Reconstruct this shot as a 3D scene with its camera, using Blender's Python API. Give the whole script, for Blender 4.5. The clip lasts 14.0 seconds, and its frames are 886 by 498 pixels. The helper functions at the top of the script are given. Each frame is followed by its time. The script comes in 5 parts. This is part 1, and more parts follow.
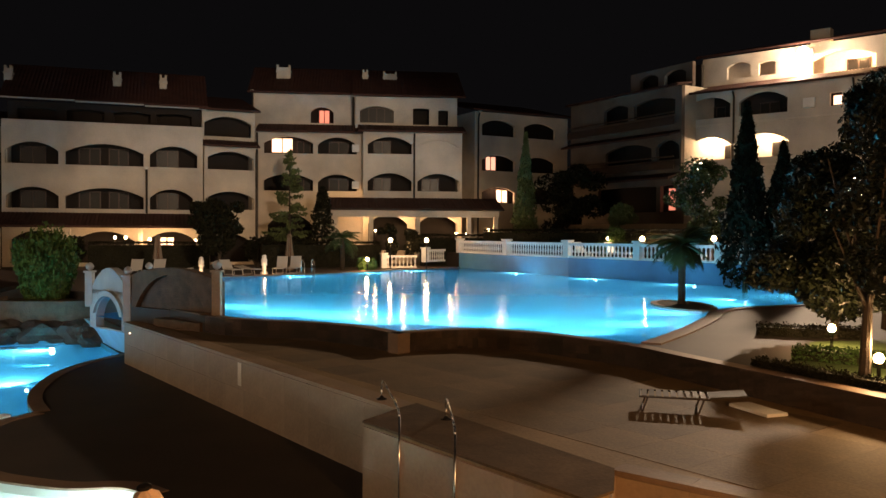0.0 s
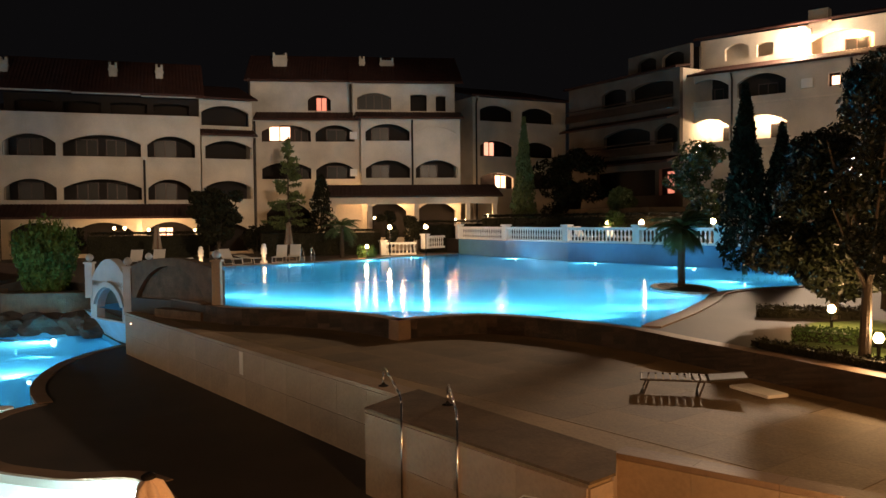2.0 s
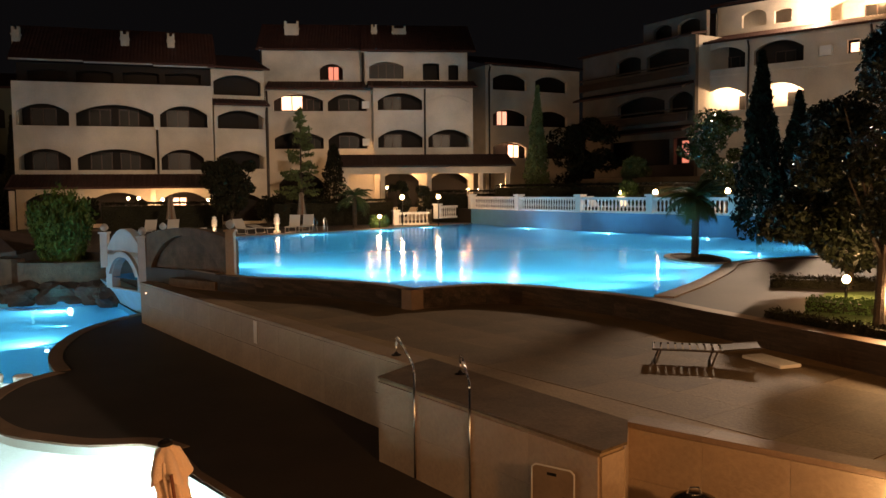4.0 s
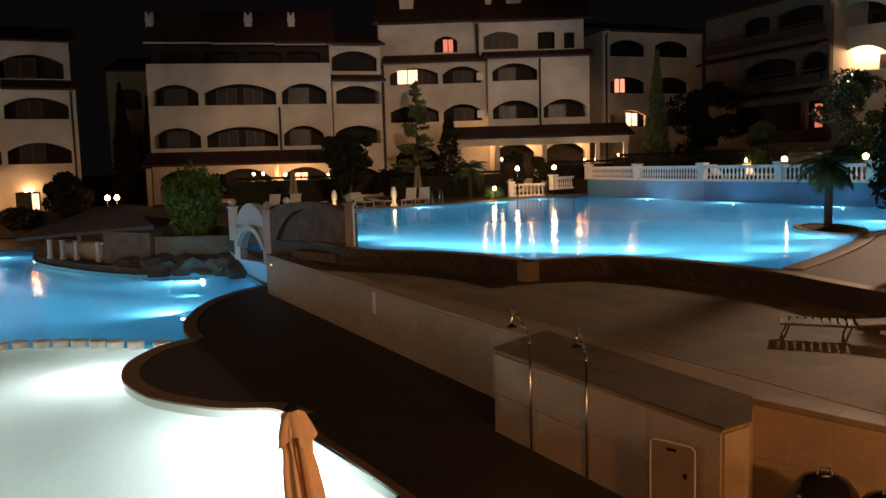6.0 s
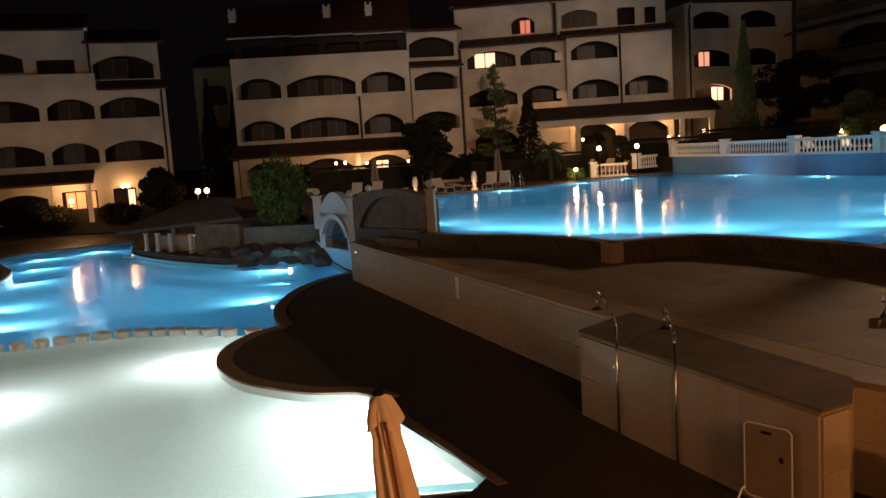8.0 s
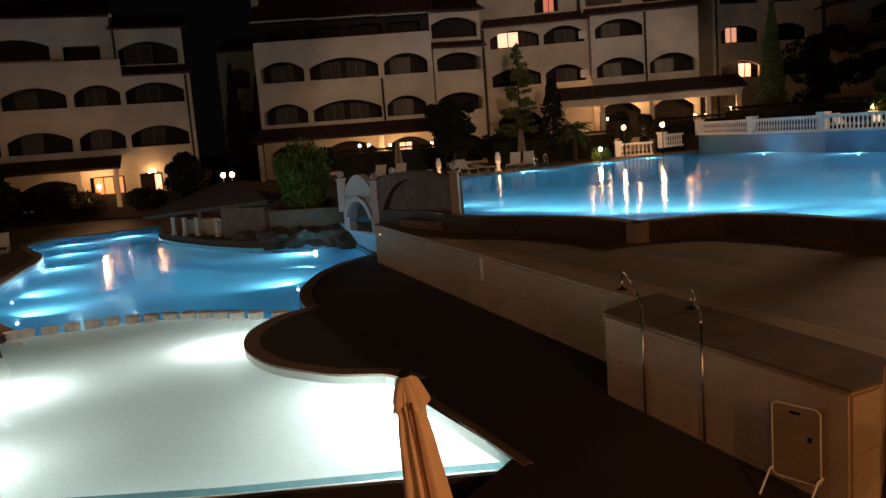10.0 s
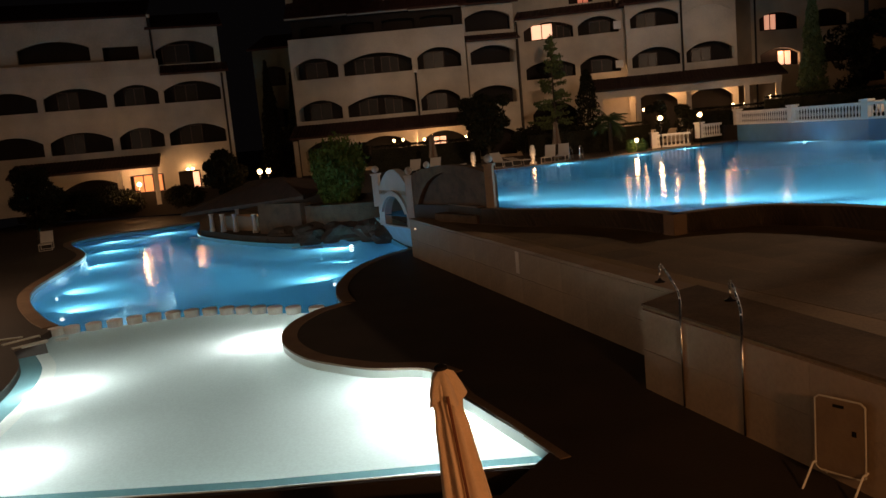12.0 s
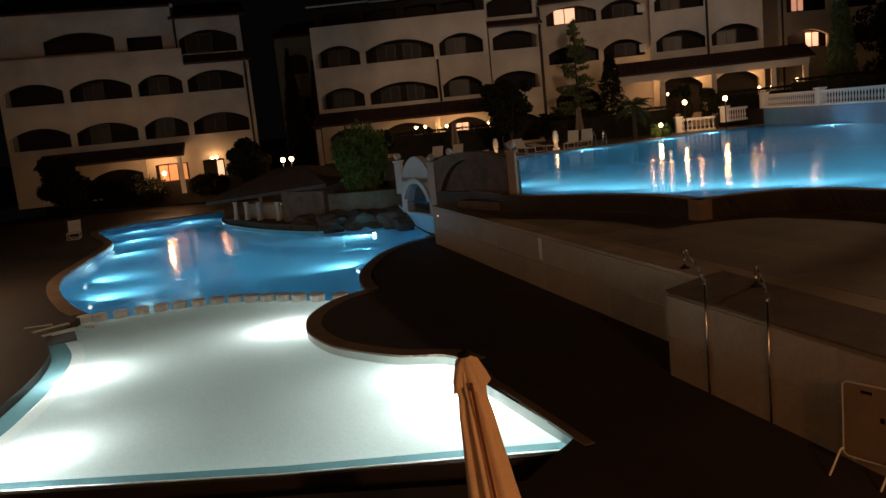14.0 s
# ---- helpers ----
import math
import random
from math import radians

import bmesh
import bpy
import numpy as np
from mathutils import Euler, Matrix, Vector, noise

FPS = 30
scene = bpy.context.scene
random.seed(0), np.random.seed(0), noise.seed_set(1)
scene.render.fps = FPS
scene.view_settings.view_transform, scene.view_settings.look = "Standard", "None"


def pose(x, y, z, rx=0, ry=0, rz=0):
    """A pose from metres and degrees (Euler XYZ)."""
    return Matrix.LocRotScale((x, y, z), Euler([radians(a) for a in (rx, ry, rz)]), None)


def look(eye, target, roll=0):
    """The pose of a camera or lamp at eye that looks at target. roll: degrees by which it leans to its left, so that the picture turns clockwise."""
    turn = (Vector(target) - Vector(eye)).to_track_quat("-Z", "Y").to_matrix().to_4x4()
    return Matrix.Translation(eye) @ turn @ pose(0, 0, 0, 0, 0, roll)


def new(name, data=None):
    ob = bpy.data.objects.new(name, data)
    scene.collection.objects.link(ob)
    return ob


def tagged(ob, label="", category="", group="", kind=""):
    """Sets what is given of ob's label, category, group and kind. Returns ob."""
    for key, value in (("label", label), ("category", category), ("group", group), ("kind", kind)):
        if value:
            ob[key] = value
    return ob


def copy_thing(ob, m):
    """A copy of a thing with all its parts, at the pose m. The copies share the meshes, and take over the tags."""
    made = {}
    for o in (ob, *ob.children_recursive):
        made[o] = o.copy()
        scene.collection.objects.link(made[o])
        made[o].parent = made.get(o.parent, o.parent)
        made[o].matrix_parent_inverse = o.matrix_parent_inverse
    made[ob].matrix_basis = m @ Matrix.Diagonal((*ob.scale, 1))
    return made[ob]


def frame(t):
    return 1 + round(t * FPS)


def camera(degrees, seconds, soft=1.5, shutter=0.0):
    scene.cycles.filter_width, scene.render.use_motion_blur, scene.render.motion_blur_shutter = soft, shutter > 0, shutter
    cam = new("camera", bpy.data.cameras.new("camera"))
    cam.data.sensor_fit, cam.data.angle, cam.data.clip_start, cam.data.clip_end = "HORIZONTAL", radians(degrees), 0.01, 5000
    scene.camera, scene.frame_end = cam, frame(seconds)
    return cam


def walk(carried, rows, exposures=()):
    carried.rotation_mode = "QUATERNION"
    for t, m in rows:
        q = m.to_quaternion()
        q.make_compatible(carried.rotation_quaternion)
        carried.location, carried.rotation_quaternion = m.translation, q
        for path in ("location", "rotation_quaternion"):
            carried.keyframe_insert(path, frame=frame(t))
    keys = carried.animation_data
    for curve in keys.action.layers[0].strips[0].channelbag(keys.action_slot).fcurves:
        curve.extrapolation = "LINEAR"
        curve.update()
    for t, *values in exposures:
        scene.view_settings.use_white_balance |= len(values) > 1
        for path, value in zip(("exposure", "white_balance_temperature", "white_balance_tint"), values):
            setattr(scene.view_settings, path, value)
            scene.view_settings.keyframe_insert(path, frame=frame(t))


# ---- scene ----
cam = camera(57.38, 14.0)
PATH = [
    (0.0, pose(0, 0, 4.15, 88.87, -0.29, 0.00)),
    (0.5, pose(0, 0, 4.15, 88.83, 0.12, -0.05)),
    (1.0, pose(0, 0, 4.15, 88.80, 0.39, -0.06)),
    (1.5, pose(0, 0, 4.15, 88.43, 0.51, -0.08)),
    (2.0, pose(0, 0, 4.15, 87.90, 0.52, -0.06)),
    (2.5, pose(0, 0, 4.15, 87.38, 0.52, -0.01)),
    (3.0, pose(0, 0, 4.15, 86.99, 0.48, 0.28)),
    (5.5, pose(0, 0, 4.15, 84.10, 1.63, 5.00)),
    (6.0, pose(0, 0, 4.15, 83.94, 1.54, 8.92)),
    (6.5, pose(0, 0, 4.15, 84.09, 2.08, 11.94)),
    (7.0, pose(0, 0, 4.15, 84.14, 3.48, 13.58)),
    (7.5, pose(0, 0, 4.15, 83.85, 3.62, 14.19)),
    (8.0, pose(0, 0, 4.15, 83.08, 3.60, 14.52)),
    (10.5, pose(0, 0, 4.15, 81.85, 4.52, 16.73)),
    (11.0, pose(0, 0, 4.15, 81.81, 4.70, 17.37)),
    (11.5, pose(0, 0, 4.15, 81.77, 4.93, 18.00)),
    (12.0, pose(0, 0, 4.15, 81.66, 5.19, 18.56)),
    (12.5, pose(0, 0, 4.15, 81.50, 5.27, 19.00)),
    (13.0, pose(0, 0, 4.15, 81.21, 5.54, 19.54)),
    (13.5, pose(0, 0, 4.15, 81.05, 5.62, 19.91)),
    (14.0, pose(0, 0, 4.15, 80.88, 5.73, 20.12)),
]
EXPOSURES = [(0.0, 0.1, 7200, 15), (3.2, 0.12, 7300, 17), (5.5, -0.36, 7800, 23), (6.5, -0.43, 8000, 26), (8.0, -0.62, 8000, 26), (11.0, -1.0, 8000, 26), (14.0, -1.3, 8000, 26)]
walk(cam, PATH, EXPOSURES)

# ---- world and large lights ----
world = bpy.data.worlds.new("night")
world.use_nodes = True
world.node_tree.nodes["Background"].inputs[0].default_value = (0.012, 0.012, 0.014, 1)
world.node_tree.nodes["Background"].inputs[1].default_value = 0.24
scene.world = world


def lamp(name, kind, place, power, colour, size=0.1, target=None, spot=90, blend=0.5):
    data = bpy.data.lights.new(name, kind)
    data.energy, data.color = power, colour
    if kind in ("POINT", "SPOT"):
        data.shadow_soft_size = size
    if kind == "SPOT":
        data.spot_size, data.spot_blend = radians(spot), blend
    if kind == "AREA":
        data.size = size
    ob = new(name, data)
    ob.matrix_world = look(place, target) if target else Matrix.Translation(place)
    return ob


WARM = (1.0, 0.62, 0.30)
CREAM = (1.0, 0.77, 0.55)
# floodlights on the roof edge of the block the camera stands in
lamp("facade_flood_light", "SPOT", (-16, -3, 13), 2000, (1.0, 0.68, 0.46), 0.4, (-28, 56, 6), 52, 0.5)
lamp("facade_flood_light", "SPOT", (10, -3, 13), 31000, CREAM, 0.4, (-11.5, 60, 2), 31, 0.4)
# this one is an unseen extra, added to lift the hillside block's front
lamp("facade_flood_light", "SPOT", (16, -3, 13), 15000, CREAM, 0.4, (26, 42, 9), 25, 0.6)
# roof flood on the hillside block
lamp("roof_flood_light", "SPOT", (21.4, 49.6, 15.6), 20500, CREAM, 0.6, (5, 14, 0), 110, 0.5)
# unseen lamps added for terrace and wall: beside the deck, before the camera's block
lamp("terrace_fill_light", "POINT", (-24.0, 16.0, 3.6), 1950, (1.0, 0.77, 0.54), 0.3)
lamp("terrace_fill_light", "POINT", (5.2, -0.8, 4.2), 2200, (1.0, 0.53, 0.22), 0.2)


# ---- materials ----
def mat(name, colour, rough=0.6, var=0.25, scale=2.0, fine=30.0, bump=0.2, metal=0.0, dark=None, spec=0.5):
    m = bpy.data.materials.new(name)
    m.use_nodes = True
    nt = m.node_tree
    b = nt.nodes["Principled BSDF"]
    b.inputs["Roughness"].default_value = rough
    b.inputs["Metallic"].default_value = metal
    b.inputs["Specular IOR Level"].default_value = spec
    tc = nt.nodes.new("ShaderNodeTexCoord")
    n1 = nt.nodes.new("ShaderNodeTexNoise")
    n1.inputs["Scale"].default_value, n1.inputs["Detail"].default_value = scale, 5
    n2 = nt.nodes.new("ShaderNodeTexNoise")
    n2.inputs["Scale"].default_value, n2.inputs["Detail"].default_value = fine, 3
    info = nt.nodes.new("ShaderNodeObjectInfo")
    for n in (n1, n2):
        nt.links.new(tc.outputs["Object"], n.inputs["Vector"])
    add = nt.nodes.new("ShaderNodeMath")
    add.operation = "MULTIPLY_ADD"
    add.inputs[1].default_value = 0.4
    nt.links.new(n2.outputs["Fac"], add.inputs[0])
    nt.links.new(n1.outputs["Fac"], add.inputs[2])
    add2 = nt.nodes.new("ShaderNodeMath")
    add2.operation = "MULTIPLY_ADD"
    add2.inputs[1].default_value = 0.15
    nt.links.new(info.outputs["Random"], add2.inputs[0])
    nt.links.new(add.outputs[0], add2.inputs[2])
    ramp = nt.nodes.new("ShaderNodeValToRGB")
    d = dark or tuple(c * (1 - var) for c in colour)
    l = tuple(min(1, c * (1 + var * 0.6)) for c in colour)
    ramp.color_ramp.elements[0].position, ramp.color_ramp.elements[1].position = 0.5, 1.0
    ramp.color_ramp.elements[0].color, ramp.color_ramp.elements[1].color = (*d, 1), (*l, 1)
    nt.links.new(add2.outputs[0], ramp.inputs[0])
    nt.links.new(ramp.outputs[0], b.inputs["Base Color"])
    if bump:
        bp = nt.nodes.new("ShaderNodeBump")
        bp.inputs["Strength"].default_value, bp.inputs["Distance"].default_value = bump, 0.02
        nt.links.new(n2.outputs["Fac"], bp.inputs["Height"])
        nt.links.new(bp.outputs[0], b.inputs["Normal"])
    return m


def glow(name, colour, strength):
    m = bpy.data.materials.new(name)
    m.use_nodes = True
    b = m.node_tree.nodes["Principled BSDF"]
    b.inputs["Base Color"].default_value = (*colour, 1)
    b.inputs["Emission Color"].default_value = (*colour, 1)
    b.inputs["Emission Strength"].default_value = strength
    return m


def water(name, tint, ripple, scale, cloud, share):
    m = bpy.data.materials.new(name)
    m.use_nodes = True
    nt = m.node_tree
    nt.nodes.remove(nt.nodes["Principled BSDF"])
    out = nt.nodes["Material Output"]
    clear, gloss = nt.nodes.new("ShaderNodeBsdfTransparent"), nt.nodes.new("ShaderNodeBsdfGlossy")
    mix = nt.nodes.new("ShaderNodeMixShader")
    clear.inputs[0].default_value = (*tint, 1)
    gloss.inputs["Roughness"].default_value = 0.06
    fres = nt.nodes.new("ShaderNodeFresnel")
    fres.inputs["IOR"].default_value = 1.13
    tc, nz, bp = nt.nodes.new("ShaderNodeTexCoord"), nt.nodes.new("ShaderNodeTexNoise"), nt.nodes.new("ShaderNodeBump")
    nz.inputs["Scale"].default_value, nz.inputs["Detail"].default_value = scale, 3
    bp.inputs["Strength"].default_value, bp.inputs["Distance"].default_value = ripple, 0.05
    nt.links.new(tc.outputs["Object"], nz.inputs["Vector"])
    nt.links.new(nz.outputs["Fac"], bp.inputs["Height"])
    nt.links.new(bp.outputs[0], gloss.inputs["Normal"])
    nt.links.new(fres.outputs[0], mix.inputs[0])
    murk, body_mix = nt.nodes.new("ShaderNodeBsdfTranslucent"), nt.nodes.new("ShaderNodeMixShader")
    grain, tone = nt.nodes.new("ShaderNodeTexNoise"), nt.nodes.new("ShaderNodeValToRGB")
    grain.inputs["Scale"].default_value, grain.inputs["Detail"].default_value = 24, 4
    tone.color_ramp.elements[0].position, tone.color_ramp.elements[1].position = 0.38, 0.62
    tone.color_ramp.elements[0].color, tone.color_ramp.elements[1].color = (*[c * 0.93 for c in cloud], 1), (*cloud, 1)
    nt.links.new(tc.outputs["Object"], grain.inputs["Vector"])
    nt.links.new(grain.outputs["Fac"], tone.inputs[0])
    nt.links.new(tone.outputs[0], murk.inputs[0])
    body_mix.inputs[0].default_value = share
    nt.links.new(clear.outputs[0], body_mix.inputs[1])
    nt.links.new(murk.outputs[0], body_mix.inputs[2])
    nt.links.new(body_mix.outputs[0], mix.inputs[1])
    nt.links.new(gloss.outputs[0], mix.inputs[2])
    nt.links.new(mix.outputs[0], out.inputs["Surface"])
    return m


def leafy(name, colour):
    m = mat(name, colour, 0.65, 0.5, 1.3, 9.0, 0.0, spec=0.12)
    return m


STUCCO = mat("cream_stucco", (0.62, 0.54, 0.44), 0.85, 0.30, 0.45, 14, 0.25)
# near-black stucco copy: the shade inside the loggias is put into its colour
STUCCO_SHADE = mat("shaded_stucco", (0.018, 0.012, 0.009), 0.85, 0.2, 0.6, 14, 0.2)
TILE_ROOF = mat("clay_roof_tile", (0.055, 0.018, 0.013), 0.8, 0.4, 1.5, 20, 0.4)
DARKWOOD = mat("dark_wood", (0.05, 0.025, 0.015), 0.5, 0.3, 3, 40, 0.2)
GUTTER = mat("brown_metal", (0.045, 0.03, 0.025), 0.4, 0.2, 3, 30, 0.1, 0.3)
WHITE = mat("white_paint", (0.78, 0.76, 0.72), 0.5, 0.12, 1.5, 30, 0.1)
STONE = mat("tan_stone", (0.32, 0.225, 0.145), 0.65, 0.3, 0.8, 18, 0.3)
COPING = mat("stone_coping", (0.20, 0.13, 0.085), 0.6, 0.3, 1.2, 24, 0.3)
PLAZA = mat("plaza_paving", (0.215, 0.145, 0.072), 0.7, 0.6, 0.45, 22, 0.3)
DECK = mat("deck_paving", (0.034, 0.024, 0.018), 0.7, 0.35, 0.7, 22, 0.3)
ROCK = mat("rough_rock", (0.06, 0.043, 0.03), 0.85, 0.45, 1.4, 9, 0.8)
SOIL = mat("ground_soil", (0.05, 0.045, 0.03), 0.9, 0.4, 0.4, 12, 0.5)
GRASS = mat("lawn_grass", (0.06, 0.10, 0.025), 0.8, 0.4, 1.5, 40, 0.6)
BASIN = mat("blue_pool_mosaic", (0.035, 0.46, 0.66), 0.4, 0.12, 0.6, 40, 0.05)
BASIN_PALE = mat("pale_pool_mosaic", (0.70, 0.79, 0.77), 0.45, 0.12, 0.7, 60, 0.1)
TURQ = mat("turquoise_mosaic", (0.10, 0.42, 0.46), 0.35, 0.35, 6, 45, 0.2)
WATER = water("pool_water", (0.75, 0.94, 1.0), 0.35, 2.2, (0.095, 0.53, 0.75), 0.8)
WATER_KID = water("shallow_water", (0.92, 0.99, 0.98), 0.25, 3.0, (0.73, 0.88, 0.87), 0.985)
WATER_RIM = water("rim_water", (0.5, 0.9, 0.9), 0.2, 5.0, (0.12, 0.28, 0.31), 0.98)
WATER_EDGE = water("edge_water", (0.9, 0.99, 0.98), 0.25, 3.0, (0.88, 0.96, 0.92), 0.98)
PIPE = mat("dark_pipe", (0.022, 0.016, 0.013), 0.45, 0.2, 3, 30, 0.1, 0.2)
ZINC = mat("pale_zinc", (0.5, 0.48, 0.45), 0.45, 0.2, 3, 30, 0.05, 0.4)
# browner, darkened stucco: the wing's missing light is put into the colour
BROWN_DIM = mat("dim_brown_stucco", (0.15, 0.115, 0.09), 0.9, 0.35, 0.5, 14, 0.25)
# grey-green stucco darkened so the link wing looks shaded by colour
GREY_DIM = mat("dim_grey_stucco", (0.16, 0.16, 0.11), 0.9, 0.35, 0.5, 14, 0.25)
STEEL = mat("polished_steel", (0.75, 0.73, 0.70), 0.18, 0.08, 3, 30, 0.0, 1.0)
GLASS = mat("dark_glass", (0.02, 0.018, 0.016), 0.3, 0.2, 1, 10, 0.0, spec=0.2)
LIT_WARM = glow("lit_room_window", (1.0, 0.62, 0.42), 2.6)
LIT_DOOR = glow("lit_room_door", (1.0, 0.46, 0.20), 1.0)
LIT_PINK = glow("lit_curtain_window", (1.0, 0.5, 0.34), 1.3)
LIT_RED = glow("lit_red_curtain", (1.0, 0.30, 0.20), 0.9)
GLOBE = glow("lamp_globe", (1.0, 0.70, 0.36), 22)
POOL_LAMP = glow("underwater_lamp", (0.8, 0.96, 1.0), 16)
FLOOD = glow("flood_lens", (1.0, 0.80, 0.58), 110)


# ---- mesh helpers ----
from mathutils.geometry import tessellate_polygon


def finish(bm, name, material, smooth=False):
    if name == "water":
        bm.normal_update()
        for f in bm.faces:
            if f.normal.z < 0:
                f.normal_flip()
    else:
        bmesh.ops.recalc_face_normals(bm, faces=bm.faces)
    me = bpy.data.meshes.new(name)
    if smooth:
        for f in bm.faces:
            f.smooth = True
    bm.to_mesh(me)
    bm.free()
    for k in material if isinstance(material, (list, tuple)) else (material,):
        me.materials.append(k)
    return me


def part(name, bm, material, parent, label="", smooth=False):
    ob = new(name, finish(bm, name, material, smooth))
    ob.parent = parent
    return tagged(ob, label)


def solid(name, bm, material, label, category, group="", kind="", smooth=False):
    return tagged(new(name, finish(bm, name, material, smooth)), label, category, group, kind)


def thing(name, label, category, m=None, group="", kind=""):
    ob = new(name)
    ob.empty_display_size = 0.2
    if m is not None:
        ob.matrix_basis = m
    return tagged(ob, label, category, group, kind)


def box(bm, x0, x1, y0, y1, z0, z1):
    v = [bm.verts.new((x, y, z)) for x in (x0, x1) for y in (y0, y1) for z in (z0, z1)]
    for q in ((0, 1, 3, 2), (4, 6, 7, 5), (0, 4, 5, 1), (2, 3, 7, 6), (0, 2, 6, 4), (1, 5, 7, 3)):
        bm.faces.new([v[i] for i in q])
    return bm


def prism(bm, loops, lift, a, b):
    """Plates between the levels a and b; lift maps (u, v, level) to a place. First loop outside, the rest holes."""
    tris = tessellate_polygon([[Vector((u, v, 0)) for u, v in lp] for lp in loops])
    low = [bm.verts.new(lift(u, v, a)) for lp in loops for u, v in lp]
    top = [bm.verts.new(lift(u, v, b)) for lp in loops for u, v in lp]
    for t in tris:
        if len(set(t)) == 3:
            for side in (low, top):
                try:
                    bm.faces.new([side[i] for i in t])
                except ValueError:
                    pass
    k = 0
    for lp in loops:
        n = len(lp)
        for i in range(n):
            j = (i + 1) % n
            bm.faces.new((low[k + i], low[k + j], top[k + j], top[k + i]))
        k += n
    return bm


def slab(loops, z0, z1, bm=None):
    return prism(bm or bmesh.new(), loops, lambda u, v, w: (u, v, w), z0, z1)


def sheet(loops, z, bm=None):
    bm = bm or bmesh.new()
    tris = tessellate_polygon([[Vector((u, v, 0)) for u, v in lp] for lp in loops])
    vs = [bm.verts.new((u, v, z)) for lp in loops for u, v in lp]
    for t in tris:
        if len(set(t)) == 3:
            bm.faces.new([vs[i] for i in t])
    return bm


def skirt(bm, loop, z0, z1, closed=True):
    lo, hi = [bm.verts.new((u, v, z0)) for u, v in loop], [bm.verts.new((u, v, z1)) for u, v in loop]
    for i in range(len(loop) - (not closed)):
        j = (i + 1) % len(loop)
        bm.faces.new((lo[i], lo[j], hi[j], hi[i]))
    return bm


def cone(bm, p, q, r0, r1, n=10, cap=True):
    p, q = Vector(p), Vector(q)
    d = (q - p).normalized()
    s = d.orthogonal().normalized()
    t = d.cross(s)
    rings = []
    for c, r in ((p, r0), (q, r1)):
        rings.append([bm.verts.new(c + (s * math.cos(6.28318 * i / n) + t * math.sin(6.28318 * i / n)) * r) for i in range(n)])
    for i in range(n):
        j = (i + 1) % n
        bm.faces.new((rings[0][i], rings[0][j], rings[1][j], rings[1][i]))
    if cap:
        bm.faces.new(rings[0][::-1])
        bm.faces.new(rings[1])
    return bm


def tube(bm, pts, r, n=8):
    for a, b in zip(pts, pts[1:]):
        cone(bm, a, b, r, r, n)
    return bm


def lathe(bm, profile, n=12, at=(0, 0, 0)):
    rings = [[bm.verts.new((at[0] + r * math.cos(6.28318 * i / n), at[1] + r * math.sin(6.28318 * i / n), at[2] + z)) for i in range(n)] for r, z in profile]
    for a, b in zip(rings, rings[1:]):
        for i in range(n):
            j = (i + 1) % n
            bm.faces.new((a[i], a[j], b[j], b[i]))
    bm.faces.new(rings[0][::-1])
    bm.faces.new(rings[-1])
    return bm


def smooth_path(pts, n=5, closed=False):
    """A Catmull-Rom curve through plan points."""
    out, k = [], len(pts)
    for i in range(k if closed else k - 1):
        g = [pts[(i + o) % k] if closed else pts[min(max(i + o, 0), k - 1)] for o in (-1, 0, 1, 2)]
        for s in range(n):
            t = s / n
            out.append(tuple(0.5 * (2 * g[1][c] + (g[2][c] - g[0][c]) * t + (2 * g[0][c] - 5 * g[1][c] + 4 * g[2][c] - g[3][c]) * t * t + (3 * g[1][c] - g[0][c] - 3 * g[2][c] + g[3][c]) * t ** 3) for c in (0, 1)))
    if not closed:
        out.append(tuple(pts[-1]))
    return out


def offset(path, d):
    """The plan path shifted to its left by d."""
    out = []
    for i, p in enumerate(path):
        a, b = Vector(path[max(i - 1, 0)]), Vector(path[min(i + 1, len(path) - 1)])
        t = (b - a).normalized()
        out.append((p[0] - t.y * d, p[1] + t.x * d))
    return out


# ---- levels and outlines ----
Z_DECK, Z_PLAZA, Z_COPE, Z_WATER, Z_BAL, Z_KID = 0.0, 1.30, 1.77, 1.73, 2.77, -0.185

cusp_a = smooth_path([(-6.75, 22.95), (-5.75, 22.15), (-4.7, 21.75), (-3.3, 21.2), (-2.0, 20.25), (-1.05, 19.0)], 4)
cusp_b = smooth_path([(-1.05, 19.0), (-0.62, 19.42), (-0.02, 19.74), (0.5, 19.92), (1.08, 19.98), (2.25, 19.3), (3.3, 18.2), (4.1, 17.1), (4.65, 15.8), (5.3, 14.4), (5.8, 13.3), (6.45, 11.8), (7.4, 10.0), (8.6, 8.0)], 4)
cut = cusp_b.index(min(cusp_b, key=lambda p: abs(p[0] - 4.1)))
right_edge = smooth_path([(4.35, 17.6), (5.83, 19.98), (7.4, 22.9), (8.5, 25.2), (10.2, 26.6), (13.0, 28.0), (16.0, 31.0)], 4)
balline = [(16.5, 33.8), (14.4, 36.8), (13.2, 38.4), (10.2, 42.2), (7.2, 46.0), (4.05, 51.3), (1.2, 57.2)]
far_edge = smooth_path([(1.0, 56.5), (-1.2, 54.0), (-3.0, 51.8), (-7.2, 46.4), (-9.7, 44.3), (-11.8, 42.4), (-13.6, 38.0), (-13.2, 33.0), (-11.0, 29.0), (-8.5, 25.6), (-6.6, 23.45)], 4)
UPPER = offset(cusp_a, 0.36)[:-1] + [(-1.05, 19.5)] + offset(cusp_b, 0.36)[1:cut] + right_edge + balline + far_edge
wall_line = [(-9.98, 25.42), (-0.69, 13.02), (-1.17, 12.15), (1.55, 8.62), (1.85, 8.9), (2.07, 9.73), (4.32, 7.88), (9.0, 4.1), (9.0, 2.0)]
